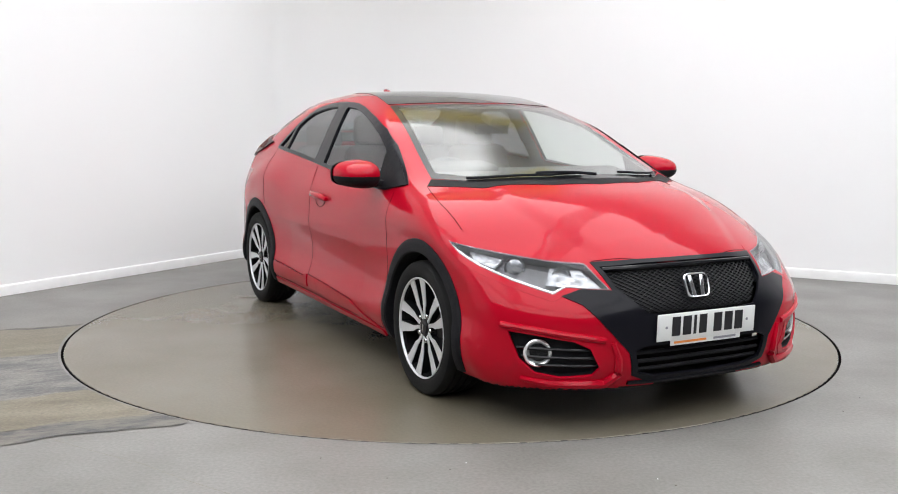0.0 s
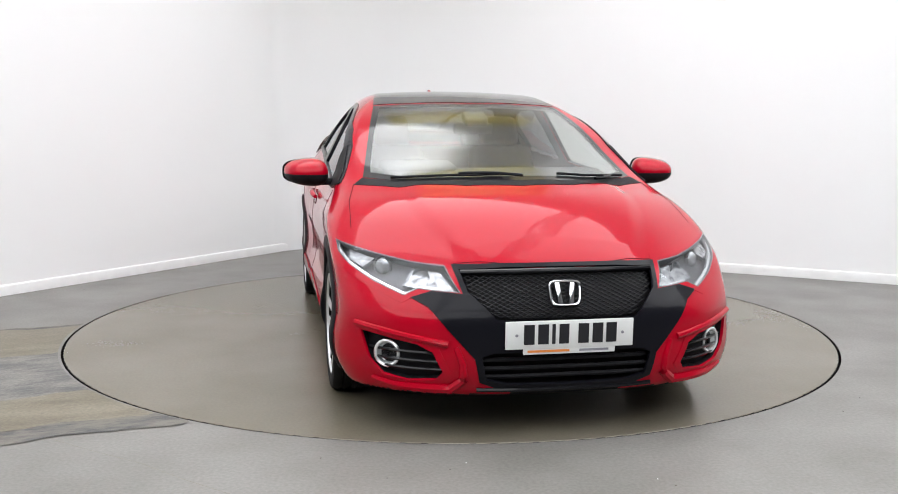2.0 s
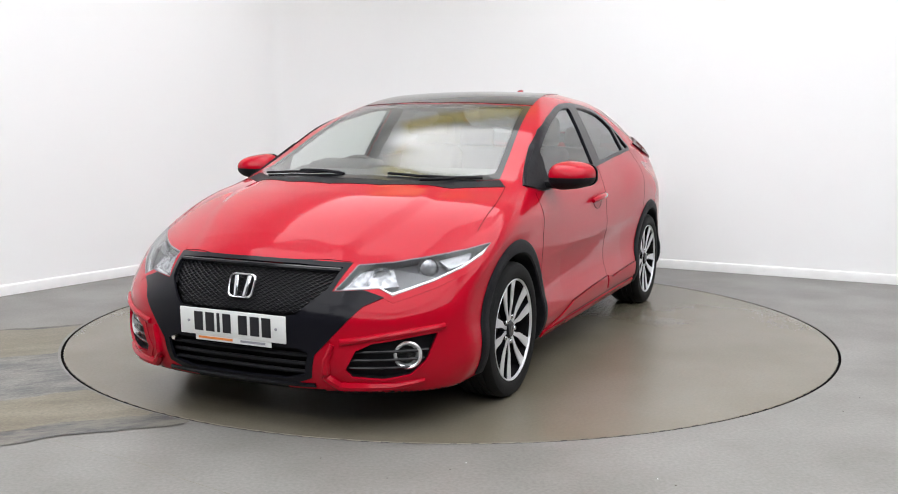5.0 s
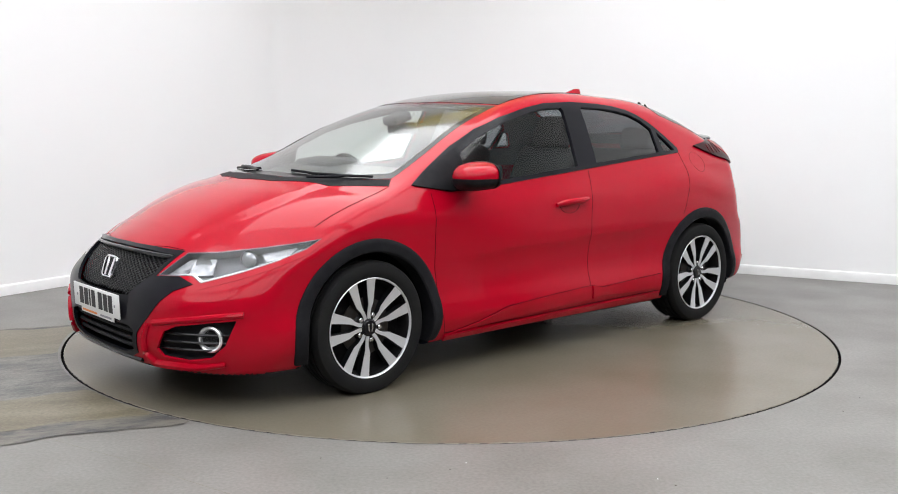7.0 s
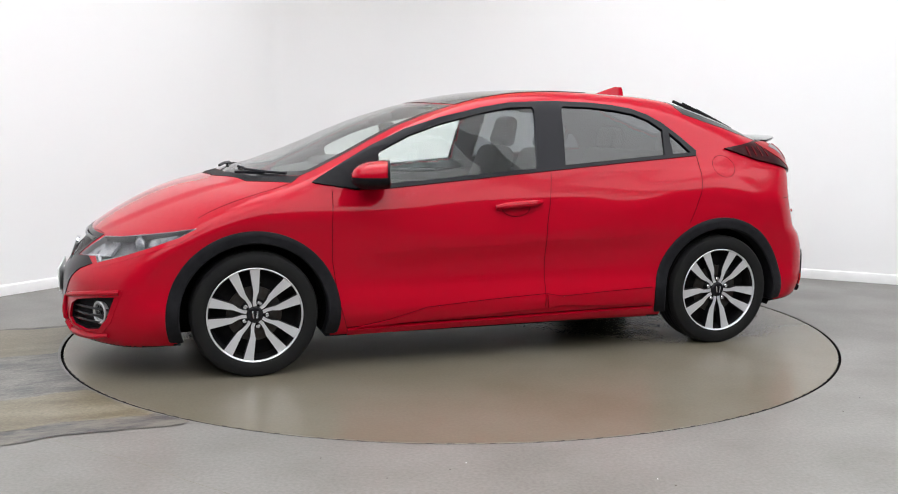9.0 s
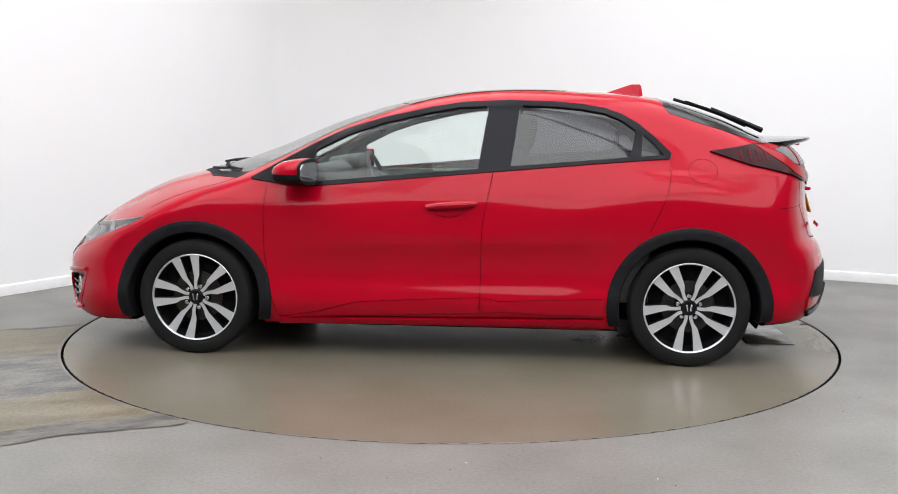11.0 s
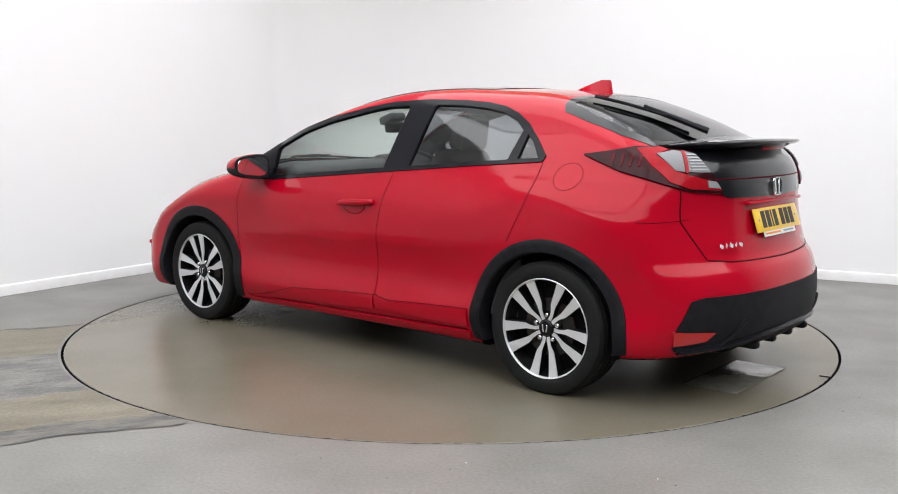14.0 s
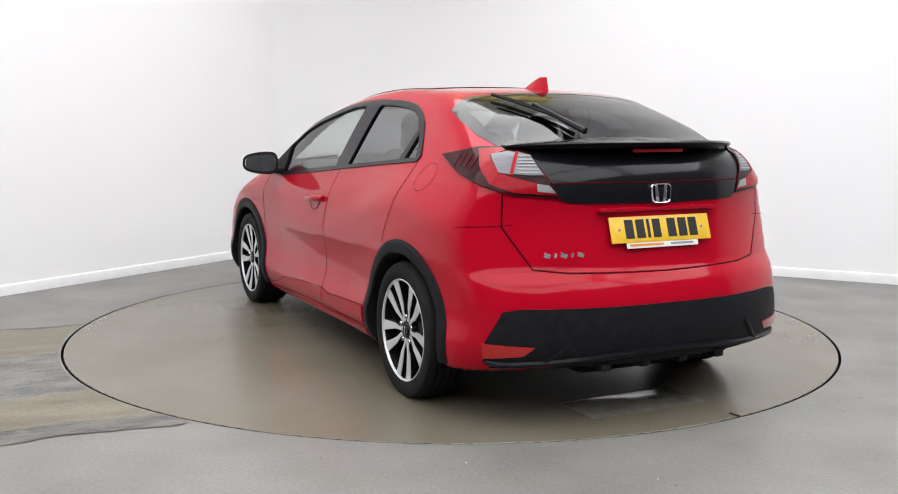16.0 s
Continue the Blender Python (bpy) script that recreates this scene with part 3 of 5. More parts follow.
FOG = [(1.925, 0.778, 0.412), (2.00, 0.70, 0.402), (2.10, 0.575, 0.380), (2.125, 0.515, 0.352), (2.135, 0.475, 0.275), (2.12, 0.50, 0.243), (2.06, 0.61, 0.232),
       (2.0, 0.695, 0.248), (1.96, 0.745, 0.305)]
TAILLAMP = [(-1.40, 0.715, 1.095), (-1.62, 0.645, 1.132), (-1.72, 0.58, 1.132), (-1.82, 0.535, 1.11), (-1.92, 0.495, 1.00), (-1.945, 0.46, 0.935),
            (-1.875, 0.635, 0.948), (-1.78, 0.735, 0.985), (-1.60, 0.745, 1.028)]
GATE_BLACK = [(0.0, 1.14), (0.56, 1.125), (0.50, 1.02), (0.455, 0.928), (0.42, 0.915), (0.0, 0.908)]
VALANCE = [(0.0, 0.505), (0.66, 0.502), (0.72, 0.490), (0.775, 0.37), (0.775, 0.285), (0.60, 0.262), (0.0, 0.258)]
BONNET = [(2.09, 0.0), (2.06, 0.22), (1.98, 0.42), (1.85, 0.575), (1.70, 0.705), (1.55, 0.79), (1.30, 0.775), (1.09, 0.735), (1.28, 0.545), (1.43, 0.25), (1.47, 0.0)]


def mirrored(half, flip=1):
    """Closes an outline given for one side of the centre line. flip: the index that changes sign."""
    other = [tuple(-c if k == flip else c for k, c in enumerate(p)) for p in half[::-1] if abs(p[flip]) > 1e-6]
    return list(half) + other


# ---- the car's body: a skin over the shape, parted into its panels ----
def skin_mesh(h=0.018):
    """Quads over the surface where shell() is zero, on an even grid."""
    xs, ys, zs = np.arange(-2.25, 2.32, h), np.arange(-0.95, 0.951, h), np.arange(0.10, 1.52, h)
    X, Y, Z = np.meshgrid(xs, ys, zs, indexing="ij")
    solid = shell(X.ravel(), Y.ravel(), Z.ravel()).reshape(X.shape) < 0
    corners = [solid[i:i + len(xs) - 1, j:j + len(ys) - 1, k:k + len(zs) - 1] for i in (0, 1) for j in (0, 1) for k in (0, 1)]
    count = sum(c.astype(int) for c in corners)
    cells = np.argwhere((count > 0) & (count < 8))
    index = -np.ones(count.shape, int)
    index[tuple(cells.T)] = np.arange(len(cells))
    p = np.stack([xs[cells[:, 0]], ys[cells[:, 1]], zs[cells[:, 2]]], 1) + h / 2
    for _ in range(8):
        f = shell(p[:, 0], p[:, 1], p[:, 2])
        p = p - normal(p) * np.clip(f, -h, h)[:, None] * 0.9
    faces = []
    for axis in range(3):
        a = np.take(solid, np.arange(solid.shape[axis] - 1), axis)
        b = np.take(solid, np.arange(1, solid.shape[axis]), axis)
        o1, o2 = [i for i in range(3) if i != axis]
        e = np.argwhere(a != b)
        e = e[(e[:, o1] > 0) & (e[:, o2] > 0)]
        quad = []
        for d1, d2 in ((1, 1), (0, 1), (0, 0), (1, 0)):
            c = e.copy()
            c[:, o1] -= d1
            c[:, o2] -= d2
            quad.append(index[tuple(c.T)])
        faces.append(np.stack(quad, 1))
    faces = np.concatenate(faces)
    nor = normal(p)
    a = p[faces]
    turned = np.einsum("ij,ij->i", np.cross(a[:, 2] - a[:, 0], a[:, 3] - a[:, 1]), nor[faces[:, 0]]) < 0
    faces[turned] = faces[turned][:, ::-1]
    return p, faces, nor


def flat_xy(p, view):
    if view == "top":
        return p[:, 0], p[:, 1]
    e = (-math.sin(radians(view)), math.cos(radians(view)))
    return p[:, 0] * e[0] + p[:, 1] * e[1], p[:, 2]


def body_panels(car):
    p, faces, nor = skin_mesh()
    q = p * np.array((1, 1, 1.0))
    q[:, 1] = np.abs(q[:, 1])
    gone = np.zeros(len(p), bool)
    for outline, view, mask in ((PANE_F, 90, q[:, 1] > 0.5), (PANE_R, 90, q[:, 1] > 0.5), (PANE_Q, 90, q[:, 1] > 0.5),
                                (mirrored(SCREEN_IN), "top", q[:, 2] > 0.9), (mirrored(REAR_IN), "top", q[:, 2] > 1.0),
                                (HEAD, 35, q[:, 0] > 1.4), (mirrored(GRILLE, 0), 0, q[:, 0] > 1.5), (mirrored(INTAKE, 0), 0, q[:, 0] > 1.5),
                                (FOG, 35, q[:, 0] > 1.5)):
        s, z = flat_xy(q, view)
        gone |= inside(flat_of(outline, view), s, z) & mask
    for ax in (AXLE_F, AXLE_R):
        gone |= (np.hypot(q[:, 0] - ax, q[:, 2] - HUB_Z) < ARCH_R + 0.012) & (q[:, 1] > 0.50)
    faces = faces[~gone[faces].any(1)]
    c, n = q[faces].mean(1), nor[faces].mean(1)
    raw_y = p[faces][:, :, 1].mean(1)
    x, y, z = c.T
    kind = np.full(len(faces), "body_shell", dtype=object)
    below = z < np.interp(x, [-1.2, -0.27, 0.66, 1.0], [1.06, 0.985, 0.905, 0.94])
    side = (y > 0.7) & below & (z > np.interp(x, [-0.9, 0.6, 0.9], [0.27, 0.25, 0.22]))
    kind[side & (x < 0.905) & (x > -0.235)] = "front_door"
    kind[side & (x <= -0.235) & (x > np.interp(z, [0.27, 0.5, 0.72, 0.9, 1.05], [-0.88, -0.93, -1.09, -1.175, -1.195]))] = "rear_door"
    s, t = flat_xy(c, "top")
    kind[inside(mirrored(BONNET), x, y) & (z > 0.64) & (n[:, 2] > 0.2)] = "bonnet"
    kind[(x > 1.45) & (z < 0.62)] = "front_bumper"
    kind[(x < -1.55) & (z < 0.82)] = "rear_bumper"
    kind[(x < -1.70) & (z > np.interp(y, [0, 0.45, 0.58, 0.68], [0.63, 0.64, 0.65, 0.82])) & (y < np.interp(z, [0.64, 0.82, 0.97], [0.58, 0.68, 0.68])) & (z < 1.16)] = "tailgate"
    kind[(n[:, 2] < -0.75) & (z < 0.32)] = "underbody"
    names = {"body_shell": ("", 0), "front_door": ("", 1), "rear_door": ("", 1), "bonnet": ("", 0), "front_bumper": ("", 0), "rear_bumper": ("", 0),
             "tailgate": ("", 0), "underbody": ("dark underbody pan", 0)}
    made = {}
    for name, (label, split) in names.items():
        for sgn in ((1, -1) if split else (0,)):
            pick = faces[(kind == name) & ((raw_y * sgn > 0) if sgn else True)]
            used, inv = np.unique(pick, return_inverse=True)
            made[name, sgn] = link(name, p[used], inv.reshape(-1, 4), BLACK if name == "underbody" else RED, car, label, normals=nor[used])
    # dark trim on the inside of the cabin
    keep = (z > 0.93) & (x < 0.98) & (x > -1.75) & np.isin(kind, ["body_shell", "tailgate", "front_door", "rear_door"])
    used, inv = np.unique(faces[keep], return_inverse=True)
    link("cabin_trim", p[used] - nor[used] * 0.018, inv.reshape(-1, 4)[:, ::-1], TRIM, car, "dark grey inner pillar trim", normals=-nor[used])
    return made


def arch_trim(car, ax):
    """Black wheel-arch cladding, proud of the skin, and the dark liner behind it."""
    a = np.radians(np.linspace(-19, 199, 60))
    cut = 0.185 if ax > 0 else 0.20
    rows = []
    for r, off in ((0.350, -0.075), (0.350, 0.006), (0.357, 0.012), (0.388, 0.012), (0.406, 0.009), (0.412, 0.004), (0.413, -0.004)):
        x, z = ax + r * np.cos(a) * 1.02, HUB_Z + r * np.sin(a)
        z = np.maximum(z, np.maximum(cut, 0.190 + 0.09 * np.clip((-x - 1.2) / 0.9, 0, 1)))
        far = onto(np.stack([-x, z], 1), 90)
        lift = normal(far)
        lift[:, 2] = 0
        rows.append(far + np.array((0, 1, 0)) * off)
    n, verts = len(a), np.concatenate(rows)
    faces = [(k * n + i, k * n + i + 1, (k + 1) * n + i + 1, (k + 1) * n + i) for k in range(len(rows) - 1) for i in range(n - 1)]
    both_raw("wheel_arch_trim", (verts, faces), PLASTIC, car, "matt black plastic wheel-arch trim")
    verts, faces = [], []
    for y in (0.86, 0.50):
        verts += [(ax + 0.354 * math.cos(t) * 1.02, y - (0.02 if y > 0.6 else 0), max(HUB_Z + 0.354 * math.sin(t), cut)) for t in a]
    faces = [(i, i + 1, n + i + 1, n + i) for i in range(n - 1)] + [tuple(range(2 * n - 1, n - 1, -1))]
    both_raw("wheel_arch_liner", (np.array(verts), faces), BLACK, car)


def wheel_thing(car, ax, side, steer=0.0):
    """One road wheel: tyre, rim, ten paired spokes, hub cap and bolts. Built for the left, turned for the right."""
    wheel = new("wheel")
    wheel.parent = car
    wheel.matrix_local = pose(ax, 0.862 * side, HUB_Z, 0, 0, 0 if side > 0 else 180)
    R, tyre = TYRE_R, [(0.222, -0.190), (0.262, -0.205), (0.292, -0.200), (0.306, -0.180), (0.310, -0.150)]
    for g in (-0.140, -0.105, -0.070, -0.035):
        tyre += [(0.3095, g - 0.006), (0.302, g - 0.004), (0.302, g + 0.004), (0.3095, g + 0.006)]
    tyre += [(0.310, -0.02), (0.306, -0.004), (0.297, 0.008), (0.284, 0.012), (0.262, 0.013), (0.245, 0.010), (0.234, 0.004), (0.228, -0.004), (0.222, -0.02)]
    link("tyre", *lathe(tyre, 72), RUBBER, wheel, "black rubber tyre", 30)
    link("rim", *lathe([(0.232, 0.002), (0.226, -0.006), (0.218, -0.014), (0.212, -0.05), (0.205, -0.10), (0.200, -0.17)], 64), BLACK, wheel, "black wheel rim", 30)
    link("rim_lip", *lathe([(0.226, -0.004), (0.2325, 0.003), (0.2335, 0.006), (0.231, 0.008), (0.2265, 0.005), (0.2245, -0.002)], 72, closed=True), ALLOY, wheel,
         "thin bright machined rim edge", 30)
    link("wheel_dish", *lathe([(0.215, -0.075), (0.12, -0.060), (0.05, -0.05), (0.0, -0.05)], 48), BLACK, wheel)
    link("brake_disc", *lathe([(0.135, -0.052), (0.135, -0.046), (0.070, -0.044), (0.0, -0.044)], 40), STEEL, wheel, "grey steel brake disc")
    # spokes: radius, sideways offset from the pair's middle line, half width, height
    path = [(0.034, 0.010, 0.0085, -0.016), (0.060, 0.0125, 0.0085, -0.014), (0.082, 0.0200, 0.0090, -0.012), (0.108, 0.0330, 0.0138, -0.010),
            (0.150, 0.0410, 0.0180, -0.007), (0.190, 0.0480, 0.0220, -0.003), (0.227, 0.0550, 0.0265, 0.002)]
    for pair in range(5):
        for hand in (1, -1):
            turn = Matrix.Rotation(radians(-77 + 72 * pair + steer), 4, "Y")
            for piece, mat, grow, top, deep in (("spoke", ALLOY, 0.0, 0.0, 0.004), ("spoke_back", WHEEL_BLACK, 0.0015, -0.004, 0.035)):
                verts, faces = [], []
                for r, off, half, h in path:
                    for w, y in ((-half - grow, h + top), (half + grow, h + top), (half + grow, h + top - deep), (-half - grow, h + top - deep)):
                        verts.append(turn @ Vector((r, y, (off + w) * hand)))
                for i in range(len(path) - 1):
                    for k in range(4):
                        f = (i * 4 + k, i * 4 + (k + 1) % 4, (i + 1) * 4 + (k + 1) % 4, (i + 1) * 4 + k)
                        faces.append(f if hand > 0 else f[::-1])
                faces += [(0, 1, 2, 3)[::hand], (24, 25, 26, 27)[::-hand]]
                link(piece, verts, faces, mat, wheel, "machined silver spoke" if piece == "spoke" else "", 40)
        m = Matrix.Rotation(radians(-77 + 36 + 72 * pair + steer), 4, "Y") @ Matrix.Translation((0.060, -0.018, 0))
        link("wheel_bolt", *lathe([(0.011, -0.012), (0.011, 0.004), (0.008, 0.008), (0.0, 0.008)], 12, m), CHROME, wheel, "chrome wheel bolt")
    link("hub", *lathe([(0.075, -0.045), (0.060, -0.030), (0.042, -0.016), (0.036, -0.012)], 40), WHEEL_BLACK, wheel)
    link("hub_cap", *lathe([(0.036, -0.02), (0.036, -0.010), (0.033, -0.006), (0.0, -0.004)], 40), GLOSS, wheel, "gloss black hub cap with chrome emblem")
    for k in (-1, 1):
        part("emblem_bar", box((0.0075, 0.004, 0.034), pose(0.010 * k, -0.002, 0, 0, 8 * k, 0), 0.0012, 1), CHROME, wheel, "chrome emblem bar")
    return wheel


def number_plate(car, x, z, lean, mat, forward, label):
    """A flat plate with seven plain dark bars and a strip of small print below."""
    plate = new("number_plate")
    plate.parent = car
    plate.matrix_local = pose(x, 0, z, 0, lean, 0) @ pose(0, 0, 0, 90, 0, 90 if forward else -90)
    part("plate", box((0.520, 0.111, 0.006), pose(0, 0, 0), 0.0025, 2), mat, plate, label)
    for k in range(7):
        wide = 0.050 if k not in (2, 3) else (0.016 if k == 2 else 0.046)
        at = (-0.165, -0.108, -0.066, -0.024, 0.055, 0.113, 0.169)[k]
        part("character_bar", box((wide * 0.86, 0.079, 0.002), pose(at, 0.002, 0.0036), 0), INK, plate, "plain dark bar")
    part("dealer_strip", box((0.375, 0.030, 0.004), pose(0.0, -0.064, -0.002), 0.0015, 1), PLATE_WHITE, plate, "white dealer strip with tiny print bars")
    part("print_bar", box((0.17, 0.009, 0.002), pose(-0.085, -0.066, 0.0008), 0), ORANGE, plate, "small orange print bar")
    part("print_bar", box((0.12, 0.009, 0.002), pose(0.10, -0.066, 0.0008), 0), GREY_PRINT, plate, "small grey print bar")
    for s in (-1, 1):
        link("screw", *lathe([(0.006, -0.002), (0.006, 0.002), (0, 0.003)], 12, pose(0.215 * s, 0, 0.003, 90, 0, 0)), GREY_PRINT, plate)
    return plate


def maker_badge(car, x, z, lean, size, forward):
    """A chrome rounded frame with two slanting bars."""
    badge = new("maker_badge")
    badge.parent = car
    badge.matrix_local = pose(x, 0, z, 0, lean, 0) @ pose(0, 0, 0, 90, 0, 90 if forward else -90)
    w, h = size
    ring = []
    for k in range(48):
        a = 2 * math.pi * k / 48
        cx, cy = abs(math.cos(a)) ** 0.42 * math.copysign(1, math.cos(a)), abs(math.sin(a)) ** 0.42 * math.copysign(1, math.sin(a))
        ring.append((cx * w / 2 * (1 + 0.06 * cy), cy * h / 2))
    verts, faces = [], []
    for k, (a, b) in enumerate(ring):
        for f, d in ((1.0, -0.008), (1.0, 0.004), (0.94, 0.008), (0.86, 0.006), (0.84, -0.008)):
            verts.append((a * f, b * f, d))
    for k in range(48):
        for j in range(4):
            faces.append((k * 5 + j, ((k + 1) % 48) * 5 + j, ((k + 1) % 48) * 5 + j + 1, k * 5 + j + 1))
    link("badge_frame", verts, faces, CHROME, badge, "chrome badge frame")
    for s in (-1, 1):
        part("badge_bar", box((w * 0.15, h * 0.84, 0.010), pose(w * 0.205 * s, 0, 0, 0, 0, -7 * s), 0.003, 2), CHROME, badge, "slanted chrome badge bar")
    return badge
def glazing(car):
    black = "satin black window surround"
    panel("window_surround", DLO, 90, CHARCOAL, car, 0.006, 0.02, step=0.02, holes=(PANE_F, PANE_R, PANE_Q), label=black)
    panel("front_side_window", grown(PANE_F, 0.012), 90, SIDE_GLASS, car, -0.004, 0, label="lightly tinted front side window")
    panel("rear_side_window", grown(PANE_R, 0.012), 90, PRIVACY, car, -0.004, 0, label="dark privacy glass rear side window")
    panel("quarter_window", grown(PANE_Q, 0.008), 90, PRIVACY, car, -0.004, 0, label="small dark quarter window")
    panel("windscreen_border", mirrored(SCREEN), "top", GLOSS, car, 0.001, 0.01, holes=(mirrored(SCREEN_IN),), sides="", label="black windscreen border")
    panel("windscreen", mirrored(SCREEN_IN), "top", CLEAR, car, 0.001, 0, sides="", label="clear greenish raked windscreen")
    panel("roof_glass", mirrored(ROOF_PANE), "top", GLOSS, car, 0.003, 0.012, sides="", label="dark glass panoramic roof panel")
    panel("rear_window_border", mirrored(REAR_PANE), "top", GLOSS, car, 0.002, 0.01, holes=(mirrored(REAR_IN),), sides="", label="black rear window border")
    panel("rear_window", mirrored(REAR_IN), "top", REAR_GLASS, car, 0.001, 0, sides="", label="dark tinted sloping rear window")
    cowl = [(1.475, 0.0), (1.435, 0.25), (1.29, 0.545), (1.095, 0.735), (1.045, 0.69), (1.265, 0.475), (1.375, 0.25), (1.405, 0.0)]
    ring = cowl[:4] + cowl[4:]
    panel("scuttle_panel", ring, "top", PLASTIC, car, 0.002, 0.012, label="black plastic scuttle below the windscreen")
    # centre of the window line: the door pillar joint
    seam([(-0.300, 0.985), (-0.335, 1.352)], 90, car, 0.008, offset=0.0045)
    seam([(-1.020, 1.045), (-1.040, 1.235)], 90, car, 0.008, offset=0.0045)


def grow(poly, d):
    poly = np.asarray(poly, float)
    mid = poly.mean(0)
    out = poly - mid
    return [tuple(mid + v * (1 + d / np.linalg.norm(v))) for v in out]


def lamps(car):
    lamp = [new("headlamp"), new("headlamp")]
    for o in lamp:
        o.parent = car
    flat = flat_of(HEAD, 35)
    inner = grown(flat, -0.0042)

    def put(name, outline, mat, offset, depth, label="", holes=(), step=0.02):
        verts, faces = sheet(np.asarray(outline, float), 35, offset, depth, [np.asarray(h, float) for h in holes], step)
        for o, s in zip(lamp, (1, -1)):
            link(name, verts * np.array((1, s, 1)), faces if s > 0 else [f[::-1] for f in faces], mat, o, label)
    put("lamp_frame", grown(flat, 0.024), RED, 0.0012, 0.01, holes=(flat,))
    put("lamp_edge", flat, LAMP_GREY, 0.001, 0.02, "thin grey headlamp edge", holes=(inner,))
    put("housing", grown(inner, 0.006), LAMP_GREY, -0.045, -0.045, "dark headlamp housing")
    put("inner_reflector", flat_of([(2.070, 0.422, 0.588), (1.972, 0.462, 0.652), (1.885, 0.555, 0.660), (1.925, 0.600, 0.600), (1.99, 0.55, 0.594), (2.03, 0.50, 0.590)], 35), SILVER, -0.020, 0.015,
        "bright faceted main reflector", step=0.015)
    put("outer_reflector", flat_of([(1.735, 0.690, 0.688), (1.600, 0.775, 0.714), (1.655, 0.780, 0.678), (1.735, 0.735, 0.655)], 35), SILVER, -0.020, 0.015, "silver indicator reflector", step=0.015)
    low = [(1.525, 0.822, 0.729), (1.60, 0.824, 0.694), (1.71, 0.782, 0.651), (1.84, 0.71, 0.606), (1.98, 0.60, 0.561), (2.005, 0.555, 0.586), (2.03, 0.51, 0.583), (2.082, 0.405, 0.579)]
    put("light_strip", flat_of(low + [(x, y, z + 0.011) for x, y, z in low[-2:0:-1]], 35), BRIGHT, -0.010, 0.012, "bright strip along the lower edge of the lamp", step=0.015)
    put("lens", grown(inner, 0.004), LENS, 0.003, 0, "clear headlamp lens")
    for s, o in zip((1, -1), lamp):
        for name, at, r, mat in (("reflector", (1.955, 0.545, 0.622), 0.036, SILVER), ("projector", (1.812, 0.682, 0.645), 0.042, CHROME)):
            m = pose(at[0], at[1] * s, at[2], 0, 0, (-55 if s > 0 else -125)) @ Matrix.Translation((0, -0.01, 0))
            link(name, *lathe([(r, 0.01), (r * 1.06, 0.016), (r * 0.96, 0.014), (r * 0.7, -0.004), (r * 0.3, -0.016), (0, -0.018)], 28, m), mat, o,
                 "bright lamp reflector" if name == "reflector" else "round projector lamp")
        link("projector_lens", *lathe([(0.034, 0.008), (0.027, 0.018), (0.015, 0.024), (0, 0.026)], 24,
                                       pose(1.812, 0.682 * s, 0.645, 0, 0, (-55 if s > 0 else -125))), SILVER, o, "grey glass projector lens")
    # tail lamps
    tail = [new("tail_lamp"), new("tail_lamp")]
    for o in tail:
        o.parent = car

    def put_tail(name, pts, mat, offset, depth, label="", view=140, step=0.02):
        verts, faces = sheet(flat_of(pts, view), view, offset, depth, (), step)
        for o, s in zip(tail, (1, -1)):
            link(name, verts * np.array((1, s, 1)), faces if s > 0 else [f[::-1] for f in faces], mat, o, label)
    put_tail("lamp_body", TAILLAMP, DARK_LAMP, 0.012, 0.03, "dark smoked red lamp body")
    put_tail("red_lens", [(-1.63, 0.655, 1.122), (-1.72, 0.605, 1.126), (-1.76, 0.605, 1.115), (-1.725, 0.655, 1.095), (-1.82, 0.665, 1.03), (-1.87, 0.61, 1.01), (-1.92, 0.50, 0.985),
                          (-1.94, 0.47, 0.948), (-1.875, 0.635, 0.958), (-1.81, 0.70, 0.985), (-1.735, 0.705, 1.05)], RED_LAMP, 0.015, 0.008, "bright red lamp strip")
    put_tail("clear_lens", [(-1.725, 0.65, 1.098), (-1.77, 0.595, 1.112), (-1.795, 0.575, 1.106), (-1.845, 0.632, 1.026), (-1.82, 0.668, 1.032)], CLEAR_LAMP, 0.016, 0.006,
             "clear ribbed lamp section")
    put_tail("tailgate_lens", [(-1.805, 0.568, 1.106), (-1.84, 0.54, 1.098), (-1.90, 0.508, 1.025), (-1.885, 0.575, 1.024), (-1.852, 0.626, 1.028)], CLEAR_LAMP, 0.017, 0.007,
             "smoky clear lamp section on the tailgate")
    put_tail("reversing_lens", [(-1.905, 0.545, 0.992), (-1.925, 0.500, 0.985), (-1.938, 0.478, 0.956), (-1.915, 0.548, 0.962)], CLEAR_BRIGHT, 0.019, 0.006,
             "small clear reversing lamp")
    put_tail("lamp_divider", [(-1.795, 0.577, 1.108), (-1.805, 0.568, 1.106), (-1.856, 0.624, 1.022), (-1.845, 0.634, 1.022)], RED_LAMP, 0.020, 0.008)
    for k in range(6):
        z = 1.036 + 0.0115 * k
        f = k / 5
